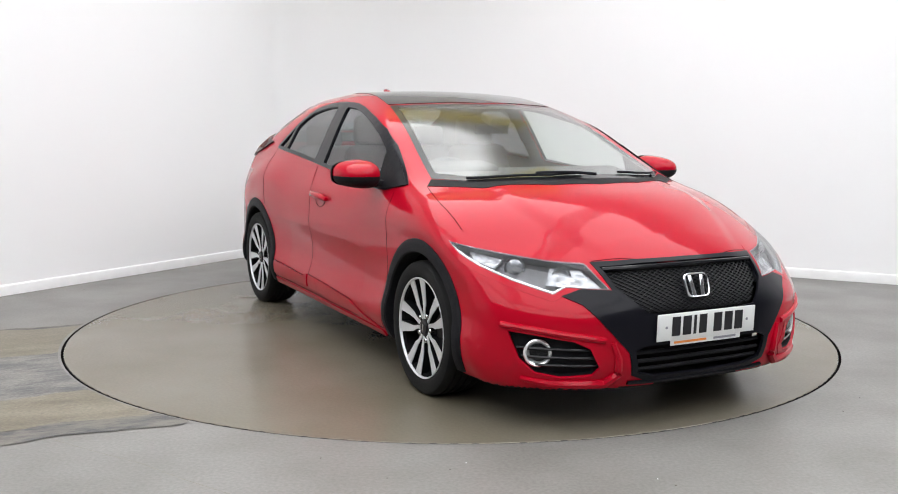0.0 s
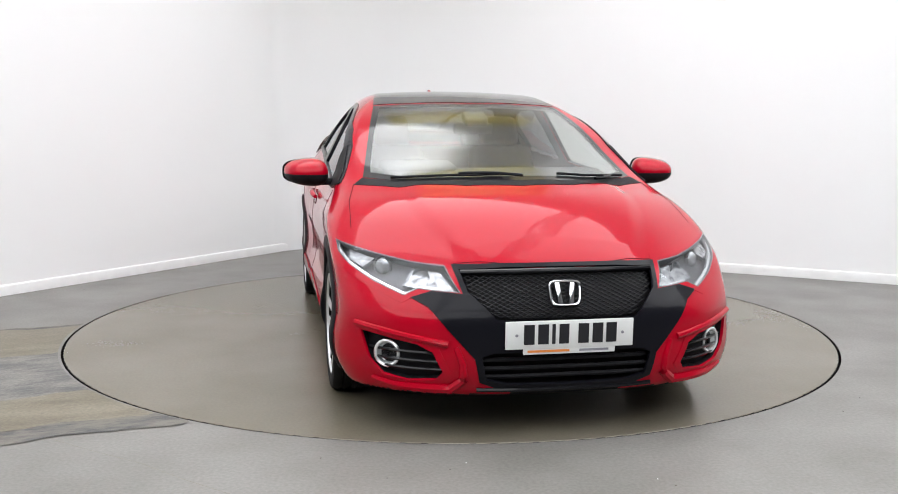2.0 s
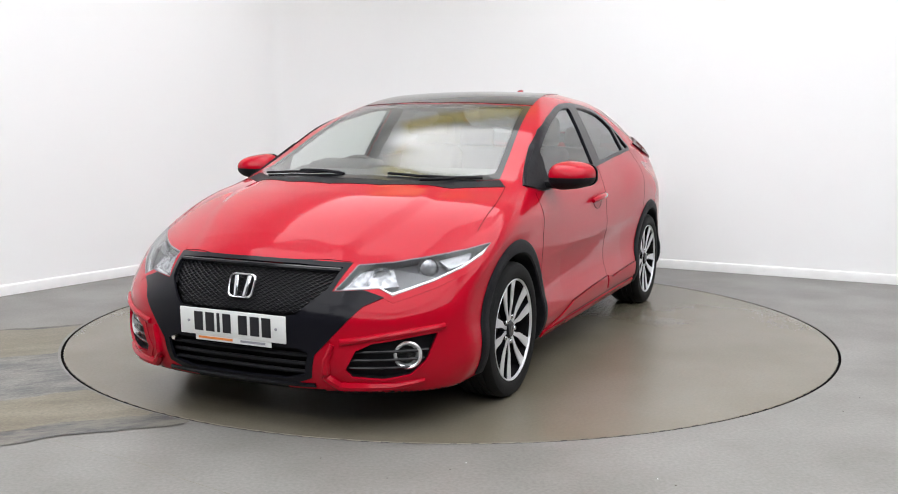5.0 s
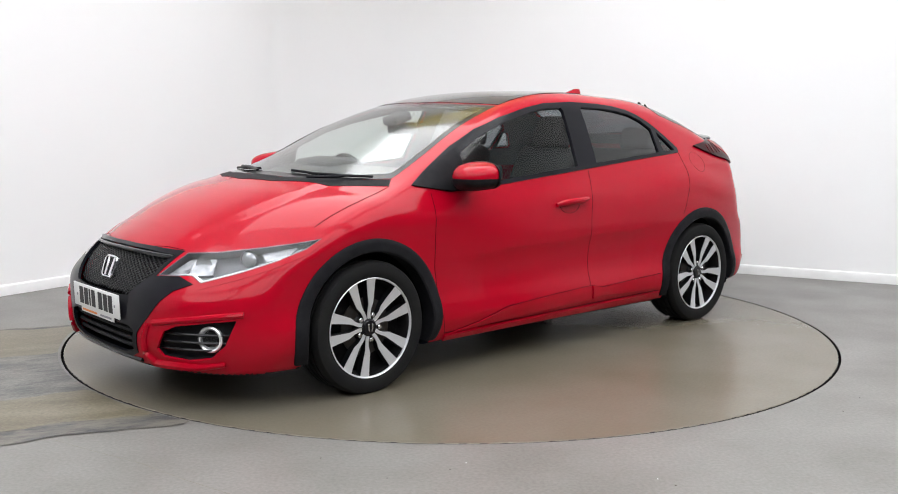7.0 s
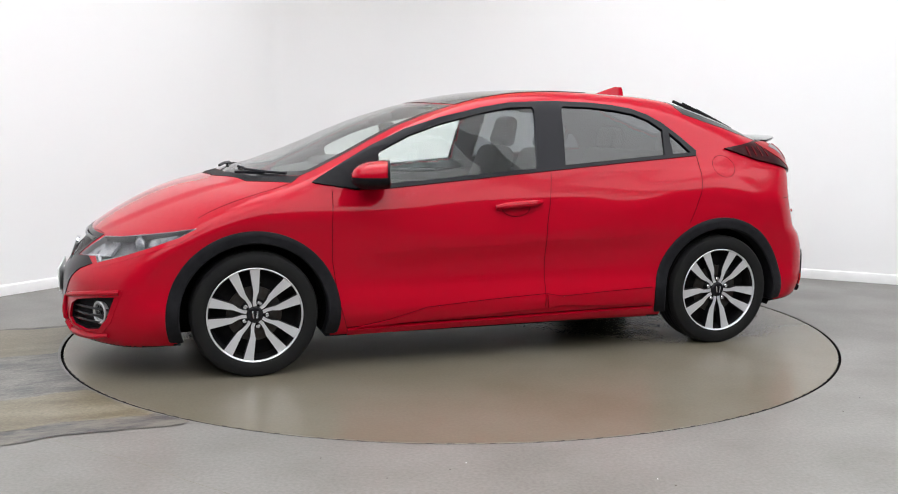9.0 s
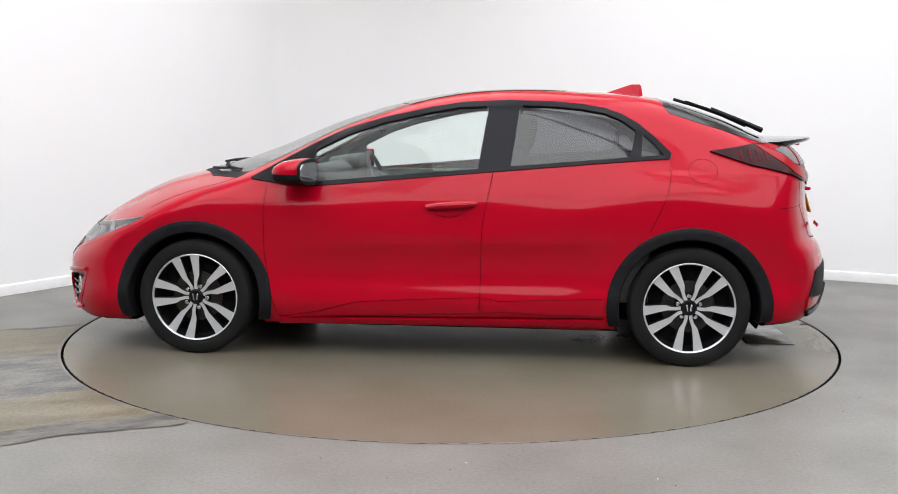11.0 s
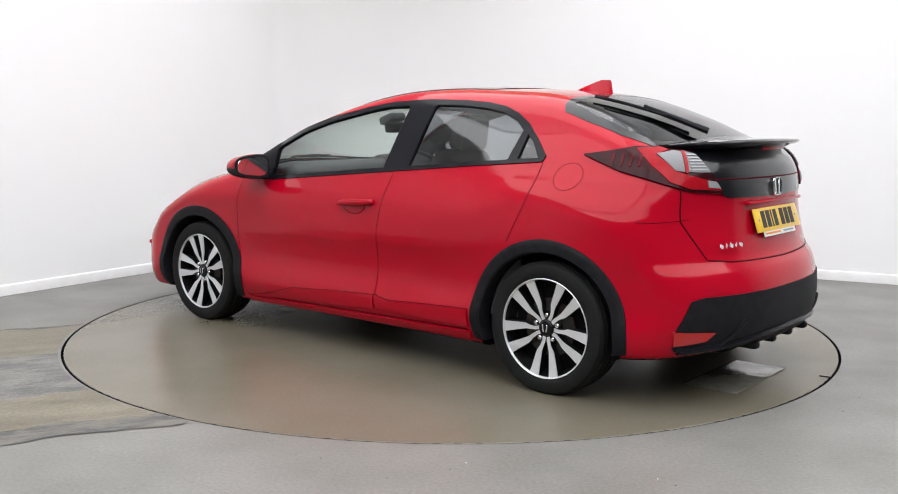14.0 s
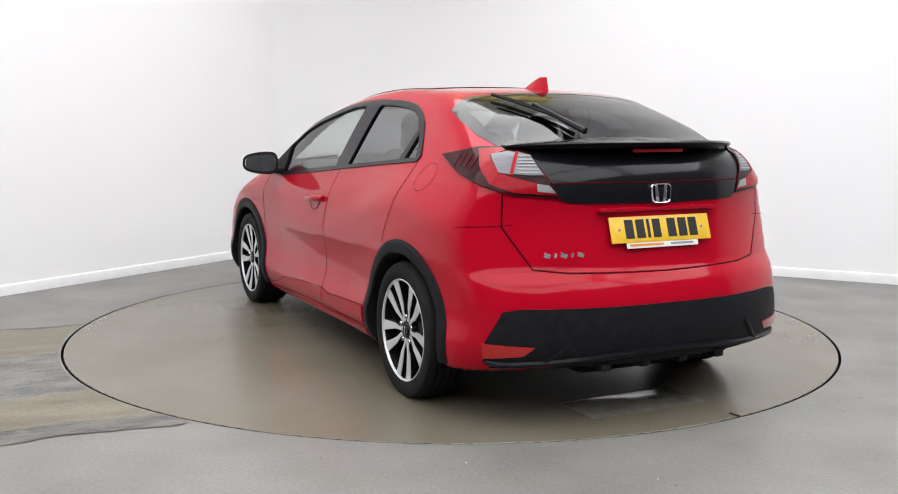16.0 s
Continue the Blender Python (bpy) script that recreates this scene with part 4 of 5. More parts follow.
        put_tail("lens_rib", [(-1.864 + 0.040 * f, 0.612 - 0.030 * f, z), (-1.893 + 0.046 * f, 0.520 + 0.020 * f, z), (-1.893 + 0.046 * f, 0.520 + 0.020 * f, z - 0.004), (-1.864 + 0.040 * f, 0.612 - 0.030 * f, z - 0.004)],
                 CLEAR_BRIGHT, 0.0195, 0.004)
    for k in range(4):
        x = -1.545 - 0.036 * k
        put_tail("lamp_rib", [(x, 0.70 - 0.012 * k, 1.100), (x - 0.008, 0.696 - 0.012 * k, 1.100), (x - 0.018, 0.735 - 0.010 * k, 1.045), (x - 0.010, 0.739 - 0.010 * k, 1.045)],
                 RIB_RED, 0.015, 0.006, "raised dark red lamp rib")


MIRROR = material("mirror_silver", (0.82, 0.84, 0.85), 0.02, 1.0)
BRIGHT = material("bright_trim", (0.80, 0.81, 0.82), 0.22, 0.6, rough_var=0.05, scale=30)
RIB_RED = material("rib_red_lens", (0.060, 0.003, 0.005), 0.3, 0, 0.3, spec=0.05, mix=(0.11, 0.004, 0.008), scale=30)
CLEAR_BRIGHT = material("bright_lamp_lens", (0.26, 0.265, 0.27), 0.3, 0.3, 0.8, bump=0.4, bump_scale=120, spec=0.3)
CLEAR_LAMP = material("clear_ribbed_lens", (0.15, 0.15, 0.16), 0.35, 0.2, 0.8, bump=0.5, bump_scale=90, spec=0.2)
LAMP_GREY = material("grey_lamp_housing", (0.10, 0.10, 0.112), 0.35, 0.3, rough_var=0.1, scale=25)


def nose_parts(car):
    panel("front_mask", mirrored(MASK, 0), 0, CHARCOAL, car, 0.004, 0.014, holes=(mirrored(GRILLE, 0), mirrored(INTAKE, 0)), sides="", label="satin black centre of the front bumper")
    # black sheets close both openings, standing in for the shaded depth behind
    panel("grille_shade_back", grown(mirrored(GRILLE, 0), 0.02), 0, BLACK, car, -0.05, 0, sides="")
    panel("intake_shade_back", grown(mirrored(INTAKE, 0), 0.02), 0, BLACK, car, -0.07, 0, sides="")
    # honeycomb bars
    hole = np.array(mirrored(GRILLE, 0))
    for slope in (0.5, -0.5):
        for k in range(-34, 35):
            c = k * 0.031
            ys = np.linspace(-0.42, 0.42, 160)
            zs = 0.57 + (ys - c) * slope
            ok = inside(hole, ys, zs)
            if ok.sum() > 6:
                p = onto(np.stack([ys[ok], zs[ok]], 1)[::3], 0) - np.array((0.022, 0, 0))
                if len(p) > 1:
                    link("grille_bar", *tube(p, 0.0032, 5), GLOSS, car, sharp=0)
    line = [(y, 0.655 - 0.05 * y * y) for y in np.linspace(-0.40, 0.40, 30)]
    p = onto(np.array(line), 0)
    link("grille_blade", *tube(p - np.array((0.004, 0, 0.0)), 0.010, 8), GLOSS, car, "gloss black blade across the top of the grille")
    for z in (0.250, 0.285, 0.320):
        p = onto(np.array([(y, z) for y in np.linspace(-0.335, 0.335, 24)]), 0)
        link("intake_slat", *tube(p - np.array((0.03, 0, 0)), 0.009, 6), PLASTIC, car, "black intake slat")
    p = onto(np.array([(y, 0.200 + 0.10 * abs(y) ** 3) for y in np.linspace(-0.36, 0.36, 30)]), 0)
    link("chin_lip", *tube(p + np.array((0.0, 0, -0.004)), 0.010, 8), GLOSS, car, "gloss black lower lip")
    number_plate(car, 2.222, 0.424, 2, PLATE_WHITE, True, "white front number plate with plain dark bars")
    maker_badge(car, 2.150, 0.572, -20, (0.130, 0.105), True)
    # fog lamp pockets
    panel("fog_pocket", FOG, 35, PLASTIC, car, -0.035, -0.034, swell=0.004, label="black recess round the fog lamp")
    panel("fog_frame", FOG, 35, RED, car, 0.0025, 0.012, holes=(FOG,), step=0.015, swell=0.028)
    flat = flat_of(FOG, 35)
    for z in (0.275, 0.310, 0.345):
        ss = np.linspace(flat[:, 0].min(), flat[:, 0].max(), 80)
        ok = inside(flat, ss, np.full(80, z))
        p = onto(np.stack([ss[ok], np.full(ok.sum(), z)], 1)[::4], 35)
        both_raw("fog_slat", tube(p - normal(p) * 0.02, 0.006, 6), GLOSS, car, "black slat beside the fog lamp")
    for s in (1, -1):
        fog = new("fog_lamp")
        fog.parent = car
        fog.matrix_local = pose(2.010, 0.690 * s, 0.326, 0, 0, (-58 if s > 0 else -122))
        link("fog_ring", *lathe([(0.046, -0.03), (0.056, 0.0), (0.057, 0.008), (0.051, 0.012), (0.044, 0.008), (0.040, -0.01)], 36), BRIGHT, fog, "chrome fog lamp ring")
        link("fog_reflector", *lathe([(0.042, 0.0), (0.034, -0.012), (0.015, -0.02), (0.0, -0.02)], 28), BRIGHT, fog, "silver fog lamp reflector")
        part("fog_bulb_shield", box((0.010, 0.012, 0.034), pose(0, -0.004, 0), 0.003), CHARCOAL, fog)
        link("fog_lens", *lathe([(0.043, 0.003), (0.03, 0.008), (0.0, 0.011)], 28), LENS, fog, "clear fog lamp glass")
    # painted ridges that frame the pockets
    ridge = [(1.90, 0.795, 0.437), (2.00, 0.705, 0.425), (2.10, 0.585, 0.405), (2.155, 0.465, 0.385)]
    p = onto(dense(flat_of(ridge, 35), 0.02, closed=False), 35)
    both_raw("bumper_ridge", tube(p + normal(p) * 0.002, 0.013, 8), RED, car)
    ridge = [(2.165, 0.435, 0.375), (2.165, 0.405, 0.31), (2.155, 0.40, 0.245), (2.13, 0.45, 0.205), (2.03, 0.64, 0.205), (1.96, 0.735, 0.222)]
    p = onto(dense(flat_of(ridge, 35), 0.02, closed=False), 35)
    both_raw("bumper_ridge", tube(p + normal(p) * 0.002, [0.011 + 0.010 * math.sin(math.pi * i / (len(p) - 1)) for i in range(len(p))], 8), RED, car)
    for s in (1, -1):
        link("parking_sensor", *lathe([(0.011, -0.004), (0.011, 0.001), (0.009, 0.002), (0, 0.002)], 16, pose(1.955, 0.735 * s, 0.470, 0, 0, (-50 if s > 0 else -130))), RED, car)


def tail_parts(car):
    panel("tailgate_glass", mirrored(GATE_BLACK, 0), 180, GLOSS, car, 0.006, 0.016, sides="", label="gloss black panel across the tailgate")
    seam([(-0.50, 0.995), (0.50, 0.995)], 180, car, 0.006, sides="", offset=0.0075)
    # spoiler: a thin wing with a curved trailing edge
    verts, faces, n = [], [], 40
    chord = [(0.0, 0.000, -0.004), (0.30, 0.010, -0.006), (0.7, 0.010, -0.004), (0.97, 0.010, 0.0), (1.0, 0.002, 0.0), (0.97, -0.006, 0.0), (0.7, -0.030, 0.0), (0.35, -0.055, 0.0), (0.0, -0.070, 0.0)]
    for i in range(n + 1):
        y = -0.60 + 1.20 * i / n
        q = abs(y) / 0.60
        front, back = -1.745 + 0.045 * q**2, -2.035 + 0.275 * q**3
        lift = 1.160 - 0.018 * q**3
        thin = 1 - 0.55 * q**6
        for u, z, _ in chord:
            verts.append((front + (back - front) * u, y, lift + z * thin))
    k = len(chord)
    for i in range(n):
        faces += [(i * k + j, i * k + (j + 1) % k, (i + 1) * k + (j + 1) % k, (i + 1) * k + j) for j in range(k)]
    faces += [tuple(range(k))[::-1], tuple(range(n * k, n * k + k))]
    link("rear_spoiler", verts, faces, GLOSS, car, "gloss black spoiler over the tailgate", 50)
    part("brake_light", box((0.008, 0.26, 0.016), pose(-1.985, 0, 1.128, 0, -25, 0), 0.003), RED_LAMP, car, "thin red high brake light")
    panel("rear_valance", mirrored(VALANCE, 0), 180, PLASTIC, car, 0.006, 0.016, sides="", label="matt black rear bumper insert")
    panel("rear_reflector", [(0.785, 0.362), (0.60, 0.348), (0.64, 0.312), (0.775, 0.300)], 180, REFLECTOR, car, 0.010, 0.008, label="red rear reflector")
    p = onto(dense(np.array([(-0.44, 0.385), (-0.50, 0.33), (-0.56, 0.283), (-0.66, 0.272), (-0.765, 0.284)]), 0.02, closed=False), 180)
    both_raw("bumper_blade", tube(p * np.array((1, 1, 1)) + normal(p) * 0.006, 0.011, 8), CHARCOAL, car, "satin black blade on the rear bumper")
    p = onto(np.array([(y, 0.292 + 0.02 * math.cos(y * 4)) for y in np.linspace(-0.75, 0.75, 40)]), 180)
    link("valance_lip", *tube(p + normal(p) * 0.004, 0.016, 8), CHARCOAL, car)
    for y in (-0.30, -0.10, 0.10, 0.30):
        part("diffuser_tooth", box((0.10, 0.05, 0.035), pose(-2.03, y, 0.247), 0.012), PLASTIC, car)
    part("silencer", box((0.30, 0.70, 0.14), pose(-1.80, 0, 0.255), 0.05, 3), BLACK, car)
    number_plate(car, -2.020, 0.803, 18, PLATE_YELLOW, False, "yellow rear number plate with plain dark bars")
    part("plate_hood", box((0.03, 0.62, 0.018), pose(-2.003, 0, 0.886), 0.008), RED, car, "red lip over the number plate")
    maker_badge(car, -2.012, 0.950, 4, (0.105, 0.085), False)
    for k in range(5):
        part("model_script_bar", box((0.004, (0.032, 0.012, 0.034, 0.012, 0.032)[k], 0.019), pose(-1.995 - 0.006 * k, 0.545 - 0.036 * k, 0.712, 18, 0, 0), 0.0015, 1), CHROME, car, "plain chrome script bar")
    # rear wiper
    link("rear_wiper_arm", *tube(np.concatenate([skin_line([(-1.745, 0.21), (-1.60, 0.25), (-1.45, 0.29)], 0.035)]), [0.016, 0.012, 0.009], 8), CHARCOAL, car, "black rear wiper arm")
    link("rear_wiper_blade", *tube(skin_line([(-1.66, 0.20), (-1.52, 0.26), (-1.38, 0.32), (-1.24, 0.385)], 0.022), 0.009, 6), PLASTIC, car, "black rear wiper blade")
    link("rear_wiper_strip", *tube(skin_line([(-1.62, 0.235), (-1.50, 0.30), (-1.30, 0.385)], 0.030), 0.006, 6), PLASTIC, car)
    # aerial fin on the roof
    prof = [(-0.90, 0.0), (-0.985, 0.035), (-1.050, 0.062), (-1.100, 0.068), (-1.108, 0.055), (-1.118, 0.0)]
    verts, faces = [], []
    for x, h in prof:
        base = float(TOP(np.array([x]))[0]) - 0.010
        w = 0.028 * math.sin(math.pi * min(max((x + 0.89) / -0.235, 0.05), 0.95)) + 0.004
        verts += [(x, w, base), (x, w * 0.22 + 0.001, base + h + 0.010), (x, -w * 0.22 - 0.001, base + h + 0.010), (x, -w, base)]
    for i in range(len(prof) - 1):
        faces += [(i * 4 + j, (i + 1) * 4 + j, (i + 1) * 4 + j + 1, i * 4 + j + 1) for j in range(3)]
    faces += [(0, 1, 2, 3), (23, 22, 21, 20)]
    link("aerial_fin", verts, faces, RED, car, "red shark-fin aerial", 40)


def skin_line(points, lift):
    p = onto(np.array(points, float), "top")
    return p + normal(p) * lift


def side_parts(car):
    seam([(0.905, 0.90), (0.915, 0.75), (0.915, 0.55), (0.885, 0.35), (0.845, 0.215)], 90, car)
    seam([(-0.285, 0.978), (-0.262, 0.86), (-0.235, 0.70), (-0.228, 0.50), (-0.228, 0.27)], 90, car)
    seam([(-1.195, 1.055), (-1.190, 0.96), (-1.165, 0.86), (-1.11, 0.74), (-1.085, 0.69)], 90, car)
    seam([(0.845, 0.215), (0.3, 0.222), (-0.228, 0.232), (-0.86, 0.24)], 90, car, 0.005)
    seam([(x, y) for x, y in BONNET[5:8]], "top", car)
    seam([(2.09, -0.02), (2.07, 0.15), (1.985, 0.42)], "top", car, name="bonnet_gap")
    seam([(-1.745, 0.84, 0.815), (-1.90, 0.71, 0.825), (-1.925, 0.675, 0.83)], 140, car)
    seam([(0.675, 0.955), (0.680, 0.82), (0.58, 0.652), (0.45, 0.637), (0.0, 0.630)], 180, car, 0.007)
    ring = [(-1.354 + 0.072 * math.cos(a), 0.999 + 0.060 * math.sin(a)) for a in np.linspace(0, 2 * math.pi, 37)]
    verts_line = ring
    p = onto(flat_of(verts_line, 90), 90)
    n = normal(p)
    link("fuel_flap_gap", *tube(p - n * 0.0010, 0.0018, 6), SEAM, car)
    # crease shade above the lower door mouldings, painted as thin dark lines
    seam([(0.76, 0.222), (0.63, 0.246), (0.43, 0.301), (0.1, 0.323), (-0.226, 0.338)], 90, car, 0.003)
    seam([(-0.232, 0.338), (-0.32, 0.321), (-0.86, 0.345)], 90, car, 0.003)
    # sills
    panel("side_skirt", [(0.80, 0.212), (0.63, 0.243), (0.43, 0.298), (0.1, 0.320), (-0.222, 0.335), (-0.222, 0.262), (0.3, 0.240)], 90, RED, car, 0.007, 0.012, label="raised lower door moulding")
    panel("side_skirt", [(-0.236, 0.335), (-0.32, 0.318), (-0.86, 0.342), (-0.865, 0.262), (-0.55, 0.262), (-0.32, 0.275), (-0.245, 0.262)], 90, RED, car, 0.010, 0.014, label="raised lower door moulding")
    panel("sill_trim", [(0.84, 0.178), (0.84, 0.205), (-0.87, 0.232), (-0.87, 0.200)], 90, RED, car, 0.010, 0.03, label="body-coloured sill")
    # front door handles (the rear ones are hidden in the window line)
    for s in (1, -1):
        handle = new("door_handle")
        handle.parent = car
        p = onto(flat_of([(0.055, 0.803), (0.0, 0.812), (-0.08, 0.818), (-0.16, 0.822), (-0.205, 0.826)], 90), 90) + np.array(((0, 0.012, 0), (0, 0.022, 0), (0, 0.024, 0), (0, 0.024, 0), (0, 0.012, 0)))
        v, f = tube(p, [0.011, 0.017, 0.0185, 0.017, 0.011], 10)
        v = np.array([tuple(q) for q in v]) * np.array((1, s, 1))
        link("grip", v, f if s > 0 else [g[::-1] for g in f], RED, handle, "body-coloured door handle grip")
        a = np.linspace(0, 2 * math.pi, 28, endpoint=False)
        q = onto(flat_of([(-0.06 + 0.075 * math.cos(t), 0.797 + 0.042 * math.sin(t)) for t in a], 90), 90)
        v = np.concatenate([q + np.array((0, 0.0015, 0)), (q.mean(0) * 0.7 + q * 0.3) + np.array((0, -0.012, 0)) + np.array((0, 0.014, 0))])
        v *= np.array((1, s, 1))
        f = [(i, (i + 1) % 28, 28 + (i + 1) % 28, 28 + i) for i in range(28)] + [tuple(range(28, 56))]
        link("handle_cup", v, f if s > 0 else [g[::-1] for g in f], RED, handle)
    # dark crescent painted under the grip as the shade of a recess
    seam([(-0.06 + 0.078 * math.cos(a), 0.797 + 0.044 * math.sin(a)) for a in np.linspace(math.pi, 2 * math.pi, 20)], 90, car, 0.0025, name="handle_recess_shade", offset=0.003)
    # mirrors
    for s in (1, -1):
        mirror = new("door_mirror")
        mirror.parent = car
        mirror.matrix_local = pose(0.715, 0.945 * s, 0.980, 0, 0, -13 * s)
        for name, mat, low, high, label in (("mirror_cap", RED, -0.010, 9, "red mirror cap"), ("mirror_base", PLASTIC, -9, -0.008, "black lower mirror shell")):
            verts, faces, nu, nv = [], [], 36, 18
            for i in range(nv + 1):
                b = -math.pi / 2 + math.pi * i / nv
                for j in range(nu):
                    a = 2 * math.pi * j / nu
                    ex = 0.75
                    cb = abs(math.cos(b)) ** ex
                    x = cb * math.copysign(abs(math.cos(a)) ** ex, math.cos(a)) * 0.118
                    y = cb * math.copysign(abs(math.sin(a)) ** ex, math.sin(a)) * 0.108
                    z = math.copysign(abs(math.sin(b)) ** ex, math.sin(b)) * 0.068
                    z += 0.10 * x * (1 if z > 0 else 0.3) * -1
                    if x < -0.060:
                        x = -0.060 + (x + 0.060) * 0.15
                    z = min(max(z, low), high)
                    verts.append((x, y, z * (1 - 0.18 * (y * s / 0.108))))
            faces = [(i * nu + j, i * nu + (j + 1) % nu, (i + 1) * nu + (j + 1) % nu, (i + 1) * nu + j) for i in range(nv) for j in range(nu)]
            link(name, verts, faces, mat, mirror, label)
        for name, mat, wide, tall, front, back, label in (("mirror_bezel", PLASTIC, 0.107, 0.066, -0.071, -0.058, "black mirror bezel"),
                                                          ("mirror_glass", MIRROR, 0.094, 0.052, -0.0735, -0.069, "silvered mirror glass")):
            ring = [(math.copysign(abs(math.cos(a)) ** 0.6, math.cos(a)) * wide, math.copysign(abs(math.sin(a)) ** 0.6, math.sin(a)) * tall) for a in np.linspace(0, 2 * math.pi, 41)[:-1]]
            verts = [(x, y * k, 0.003 + z * k * (1 - 0.18 * y * s / 0.108)) for x, k in ((back, 1.0), (front + 0.003, 1.0), (front, 0.97)) for y, z in ring]
            faces = [(r * 40 + i, r * 40 + (i + 1) % 40, r * 40 + 40 + (i + 1) % 40, r * 40 + 40 + i) for r in range(2) for i in range(40)] + [tuple(range(80, 120))]
            link(name, verts, faces, mat, mirror, label)
        part("mirror_arm", box((0.085, 0.14, 0.035), pose(0.02, -0.10 * s, -0.048, 0, 0, 10 * s), 0.012), PLASTIC, mirror, "black mirror arm")
    panel("mirror_sail", [(0.99, 0.935), (0.79, 0.908), (0.66, 0.908), (0.66, 1.112), (0.84, 1.02)], 90, PLASTIC, car, 0.010, 0.01, step=0.02, label="black triangle at the mirror foot")
    # front wipers
    for blade, arm in (([(1.335, -0.02), (1.325, -0.20), (1.25, -0.40), (1.16, -0.56)], [(1.38, 0.03), (1.345, -0.08), (1.30, -0.26)]),
                       ([(1.30, 0.22), (1.27, 0.36), (1.19, 0.50), (1.10, 0.62)], [(1.33, 0.40), (1.28, 0.46), (1.20, 0.52)])):
        wiper = new("windscreen_wiper")
        wiper.parent = car
        link("blade", *tube(skin_line(dense(blade, 0.04, closed=False), 0.010), 0.007, 6), PLASTIC, wiper, "black wiper blade")
        link("arm", *tube(skin_line(dense(arm, 0.04, closed=False), 0.018), 0.008, 6), CHARCOAL, wiper, "black wiper arm")


def cabin(car):
    part("cabin_floor", box((2.7, 1.36, 0.05), pose(-0.25, 0, 0.30), 0.01), BLACK, car)
    part("dashboard", box((0.42, 1.36, 0.30), pose(0.83, 0, 0.83, 0, 10, 0), 0.08, 4), TRIM, car, "dark grey dashboard")
    part("dashboard_top", box((0.62, 1.24, 0.06), pose(1.02, 0, 0.905, 0, 6, 0), 0.025, 3), TRIM, car)
    part("instrument_hood", box((0.20, 0.40, 0.09), pose(0.70, -0.36, 0.985, 0, 6, 0), 0.035, 4), TRIM, car, "dark instrument hood")
    part("centre_console", box((0.85, 0.24, 0.26), pose(0.30, 0, 0.50), 0.04, 3), TRIM, car)
    wheel = new("steering_wheel")
    wheel.parent = car
    wheel.matrix_local = pose(0.50, -0.36, 0.875, 0, 0, 0) @ Matrix.Rotation(radians(24), 4, "Y") @ Matrix.Rotation(radians(90), 4, "Z")
    link("wheel_rim", *lathe([(0.182 + 0.015 * math.cos(a), 0.015 * math.sin(a)) for a in np.linspace(0, 2 * math.pi, 9)[:-1]], 40, closed=True), TRIM, wheel, "dark steering wheel rim")
    part("boss", box((0.15, 0.05, 0.12), pose(0, 0, -0.01), 0.025, 3), TRIM, wheel)
    for r in (0, 180, 270):
        part("wheel_spoke", box((0.12, 0.02, 0.035), pose(0, 0, 0, 0, -r, 0) @ Matrix.Translation((0.12, 0, 0)), 0.008), SILVER if r != 270 else TRIM, wheel)
    for s in (1, -1):
        seat = new("front_seat")
        seat.parent = car
        seat.matrix_local = pose(-0.05, 0.36 * s, 0.0)
        part("cushion", box((0.52, 0.50, 0.18), pose(0.10, 0, 0.52, 0, -8, 0), 0.06, 4), FABRIC, seat, "dark grey fabric cushion")
        part("seat_base", box((0.44, 0.42, 0.14), pose(0.08, 0, 0.38), 0.03), BLACK, seat)
        part("backrest", box((0.16, 0.50, 0.62), pose(-0.26, 0, 0.80, 0, -20, 0), 0.06, 4, (0.8, 0.82)), FABRIC, seat, "dark grey fabric backrest")
        part("headrest", box((0.10, 0.27, 0.19), pose(-0.405, 0, 1.185, 0, -14, 0), 0.04, 4, (0.8, 0.86)), FABRIC, seat, "dark headrest")
    bench = new("rear_seat")
    bench.parent = car
    part("bench_cushion", box((0.50, 1.22, 0.16), pose(-0.80, 0, 0.55), 0.05, 4), FABRIC, bench)
    part("bench_back", box((0.14, 1.22, 0.52), pose(-1.13, 0, 0.82, 0, -20, 0), 0.05, 4), FABRIC, bench, "dark grey fabric bench back")
    for y in (-0.40, 0.40):
        part("rear_headrest", box((0.09, 0.25, 0.15), pose(-1.235, y, 1.135, 0, -14, 0), 0.035, 4), FABRIC, bench, "dark rear headrest")
    part("parcel_shelf", box((0.50, 1.14, 0.03), pose(-1.50, 0, 1.015), 0.01), TRIM, car)
    for s in (1, -1):
        part("door_card", box((2.0, 0.04, 0.62), pose(-0.10, 0.755 * s, 0.62, 4 * s, 0, 0), 0.015), TRIM, car, "dark inner door trim")
    head = [(0.24, 0.0), (0.20, 0.30), (0.12, 0.46), (-0.5, 0.46), (-1.10, 0.44), (-1.15, 0.0)]
    panel("roof_lining", mirrored(head), "top", LINING, car, -0.035, 0.002, sides="", label="pale roof lining")
    part("rear_view_mirror", box((0.03, 0.23, 0.065), pose(0.42, 0.0, 1.205, 0, 8, 6), 0.014, 3), PLASTIC, car, "black rear-view mirror")
    part("sensor_box", box((0.12, 0.13, 0.05), pose(0.46, 0.0, 1.258, 0, 20, 0), 0.014, 3), TRIM, car, "grey sensor housing behind the windscreen")


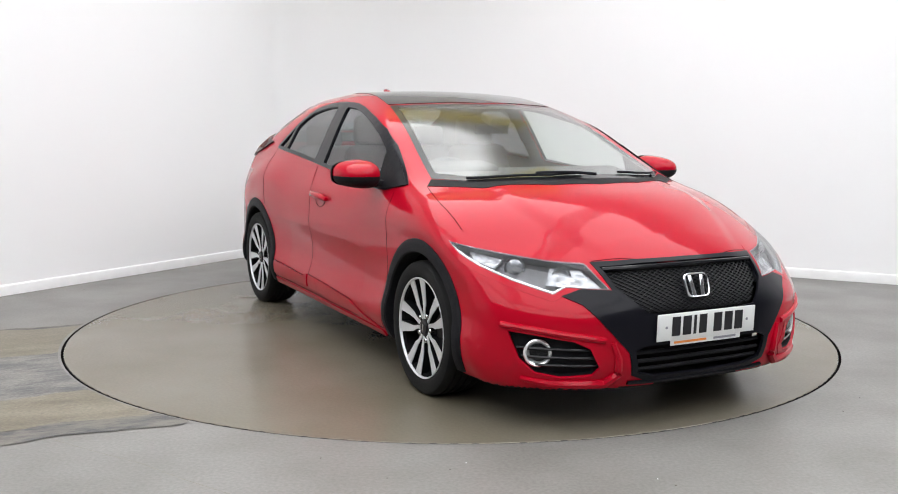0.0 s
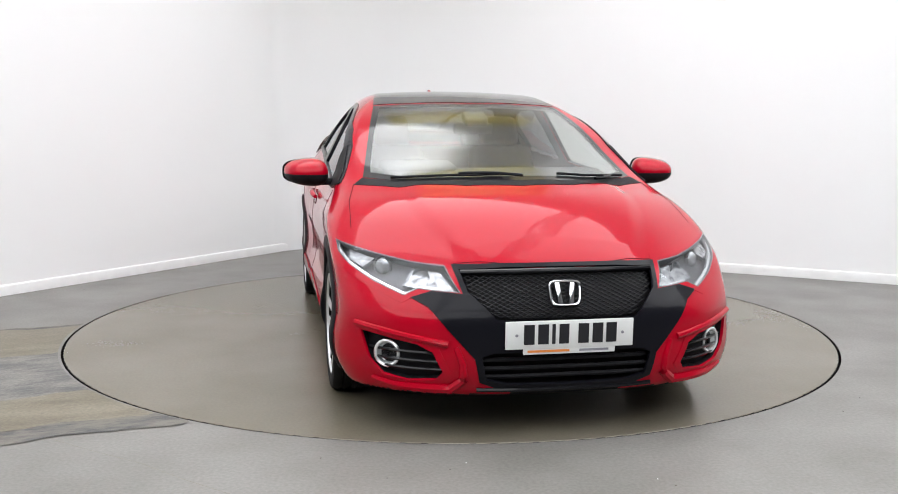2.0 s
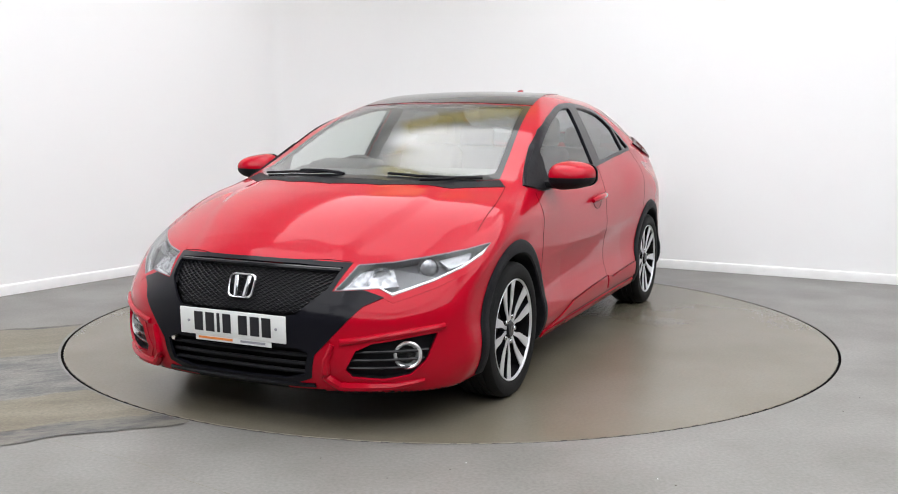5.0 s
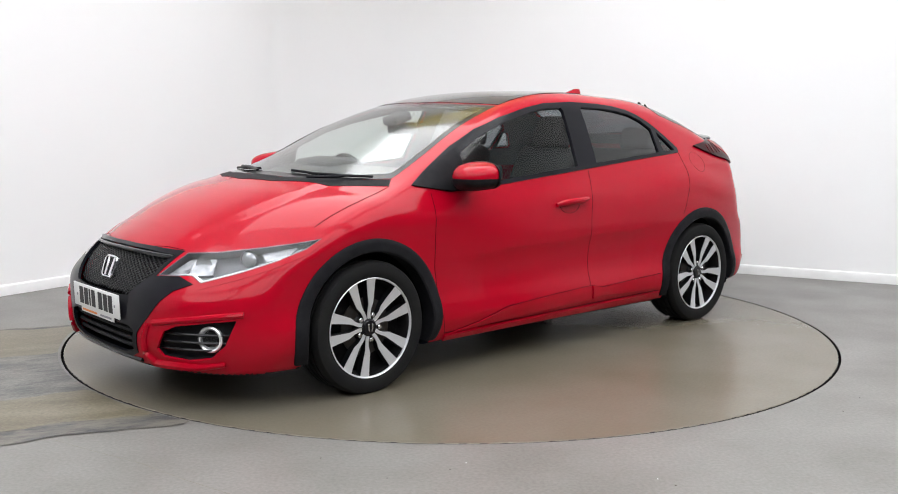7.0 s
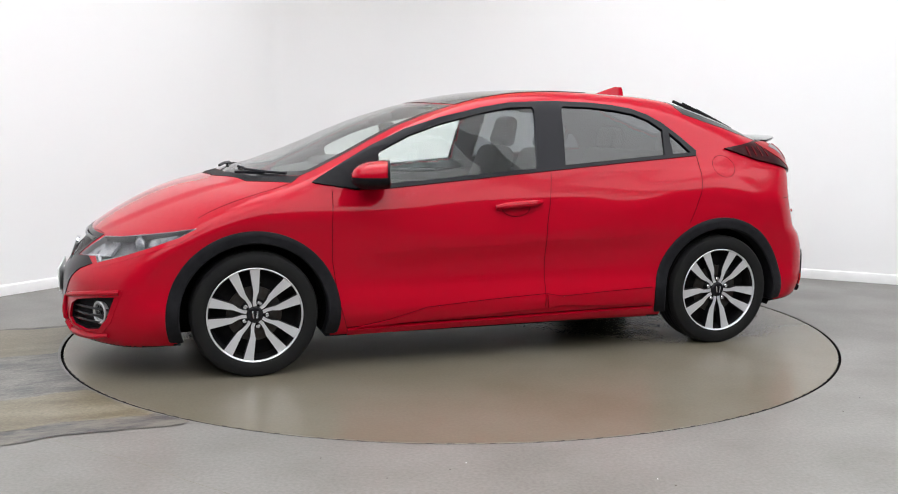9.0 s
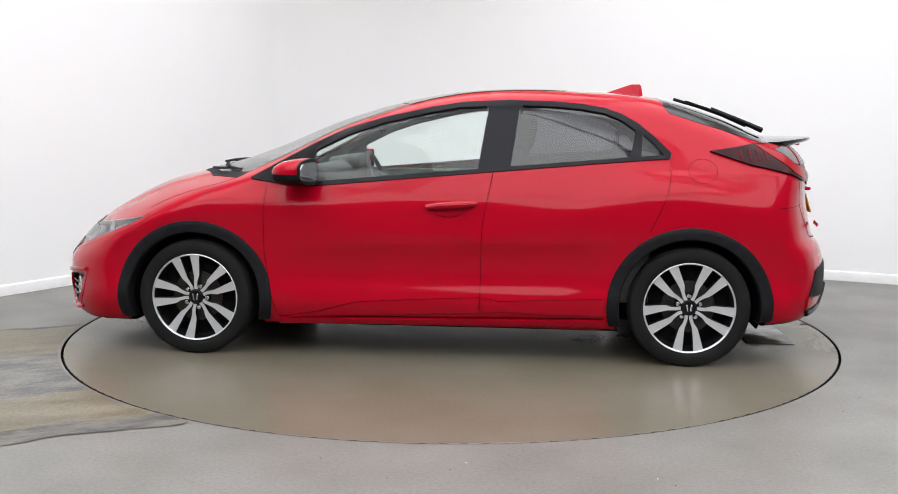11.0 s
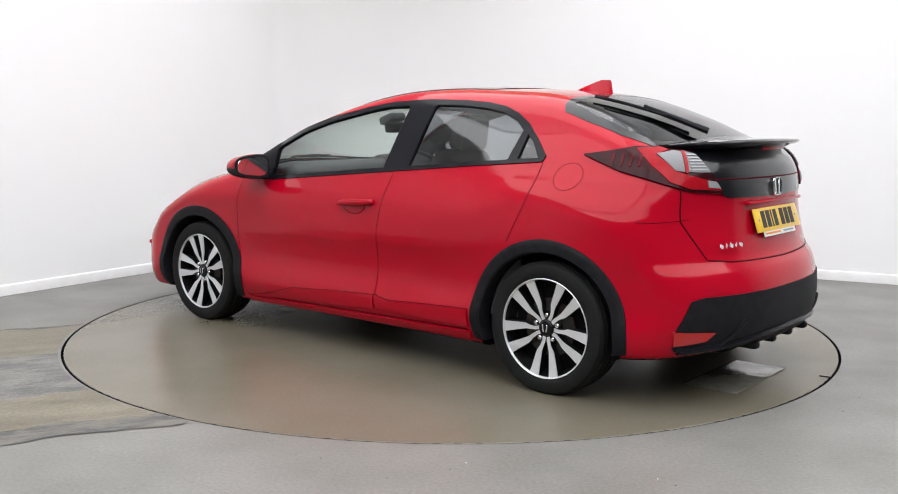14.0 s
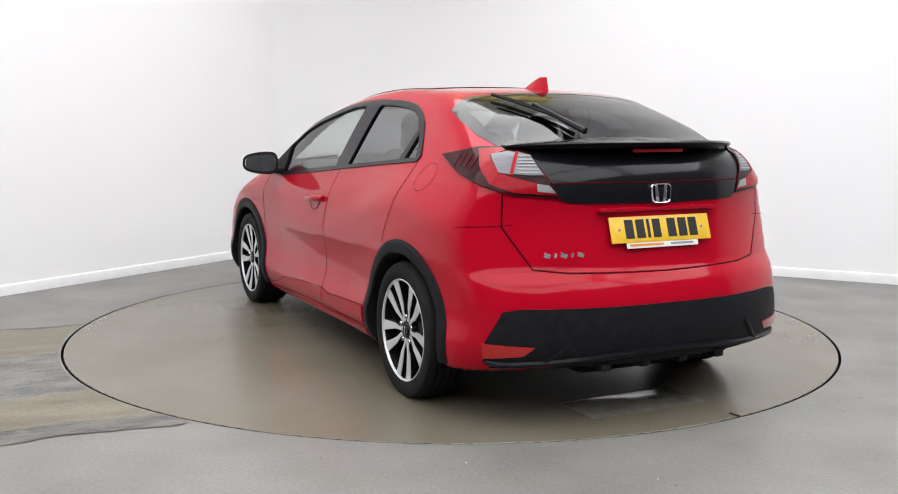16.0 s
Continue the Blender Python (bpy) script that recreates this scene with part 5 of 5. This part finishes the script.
def car_thing():
    car = tagged(new("car"), "bright red five-door hatchback car with black glass roof", "car")
    body_panels(car)
    for ax in (AXLE_F, AXLE_R):
        arch_trim(car, ax)
        for side in (1, -1):
            wheel_thing(car, ax, side, 0.0 if ax > 0 else 23.0)
        link("axle_beam", *tube([(ax, -0.70, HUB_Z), (ax, 0.70, HUB_Z)], 0.035, 10), BLACK, car)
    glazing(car)
    lamps(car)
    nose_parts(car)
    tail_parts(car)
    side_parts(car)
    cabin(car)
    return car


room()
for i in range(3):
    for j in range(3):
        c = CORNER + WALL_L * (2.75 + 3.5 * i) + WALL_R * (2.5 + 3.4 * j)
        ceiling_lamp(c.x, c.y, 3.0, 3.0, -26.4, LAMP, "square white ceiling light panel")
lift = 0.0004
for near, far_w, mat, name in ((0.745, 0.825, STRIP_DARK, "dark weathered joint along the floor patch"), (0.09, 0.77, STRIP_OLIVE, "olive-brown stained strip of worn floor"),
                               (-0.78, 0.09, STRIP_GREY, "scuffed grey strip of worn floor"), (-1.24, -0.78, STRIP_OLIVE, "olive-brown stained strip of worn floor"),
                               (-1.355, -1.24, STRIP_DARK, "dark weathered joint along the floor patch")):
    lift += 0.0006
    floor_strip("floor_patch", near - 0.03, far_w + 0.03, mat, near * 7, name, lift)

crack = [(-1.63, -2.17), (-1.36, -2.34), (-1.12, -2.48), (-0.93, -2.63), (-0.74, -2.76), (-0.45, -2.97)]
verts = [(x + s * 0.0006, y + s * 0.0006, 0.0006) for x, y in crack for s in (-1, 1)]
tagged(link("floor_crack", verts, [(2 * i, 2 * i + 1, 2 * i + 3, 2 * i + 2) for i in range(len(crack) - 1)], STRIP_OLIVE, sharp=0),
       "fine hairline crack across the grey floor", "crack", kind="structure")
chips = random.Random(4)
for x, y in ((0.0, -2.52), (0.06, -2.45), (0.73, -2.60), (-2.71, 1.16), (1.71, -1.78), (1.87, -1.57), (0.78, -2.66), (-0.48, -2.41), (-0.22, -2.61)):
    size = chips.uniform(0.004, 0.008)
    ob = part("floor_chip", box((size, size * 0.8, 0.003), pose(x, y, 0.0015, 0, 0, chips.uniform(0, 90)), 0.0008, 1), chips.choice((PLATE_WHITE, STRIP_DARK)), None)
    tagged(ob, "tiny loose chip lying on the grey floor", "debris", "floor chips")


def reflected_beam():
    # added out of view, to give the windscreen a yellow reflection
    beam = tagged(new("reflected_beam"), "unseen yellow beam added for its reflection in the windscreen", "beam")
    m = CORNER + WALL_L * 0.9 + WALL_R * 2.1
    beam.matrix_world = pose(m.x, m.y, 3.42, 0, 0, 17)
    part("web", box((2.0, 0.03, 0.50), Matrix(), 0.004), YELLOW_STEEL, beam)
    for z in (-0.26, 0.26):
        part("flange", box((2.0, 0.26, 0.03), pose(0, 0, z), 0.006), YELLOW_STEEL, beam)


reflected_beam()
TABLE = turntable()
CAR = car_thing()


def motions():
    walk(TABLE, [(t, pose(0, 0, 0, 0, 0, a)) for t, a in TURN])
    rows = []
    for t, a in TURN:
        c, s = math.cos(radians(a)), math.sin(radians(a))
        rows.append((t, pose(CAR_X * c - CAR_Y * s, CAR_X * s + CAR_Y * c, 0, 0, 0, a)))
    walk(CAR, rows)


motions()
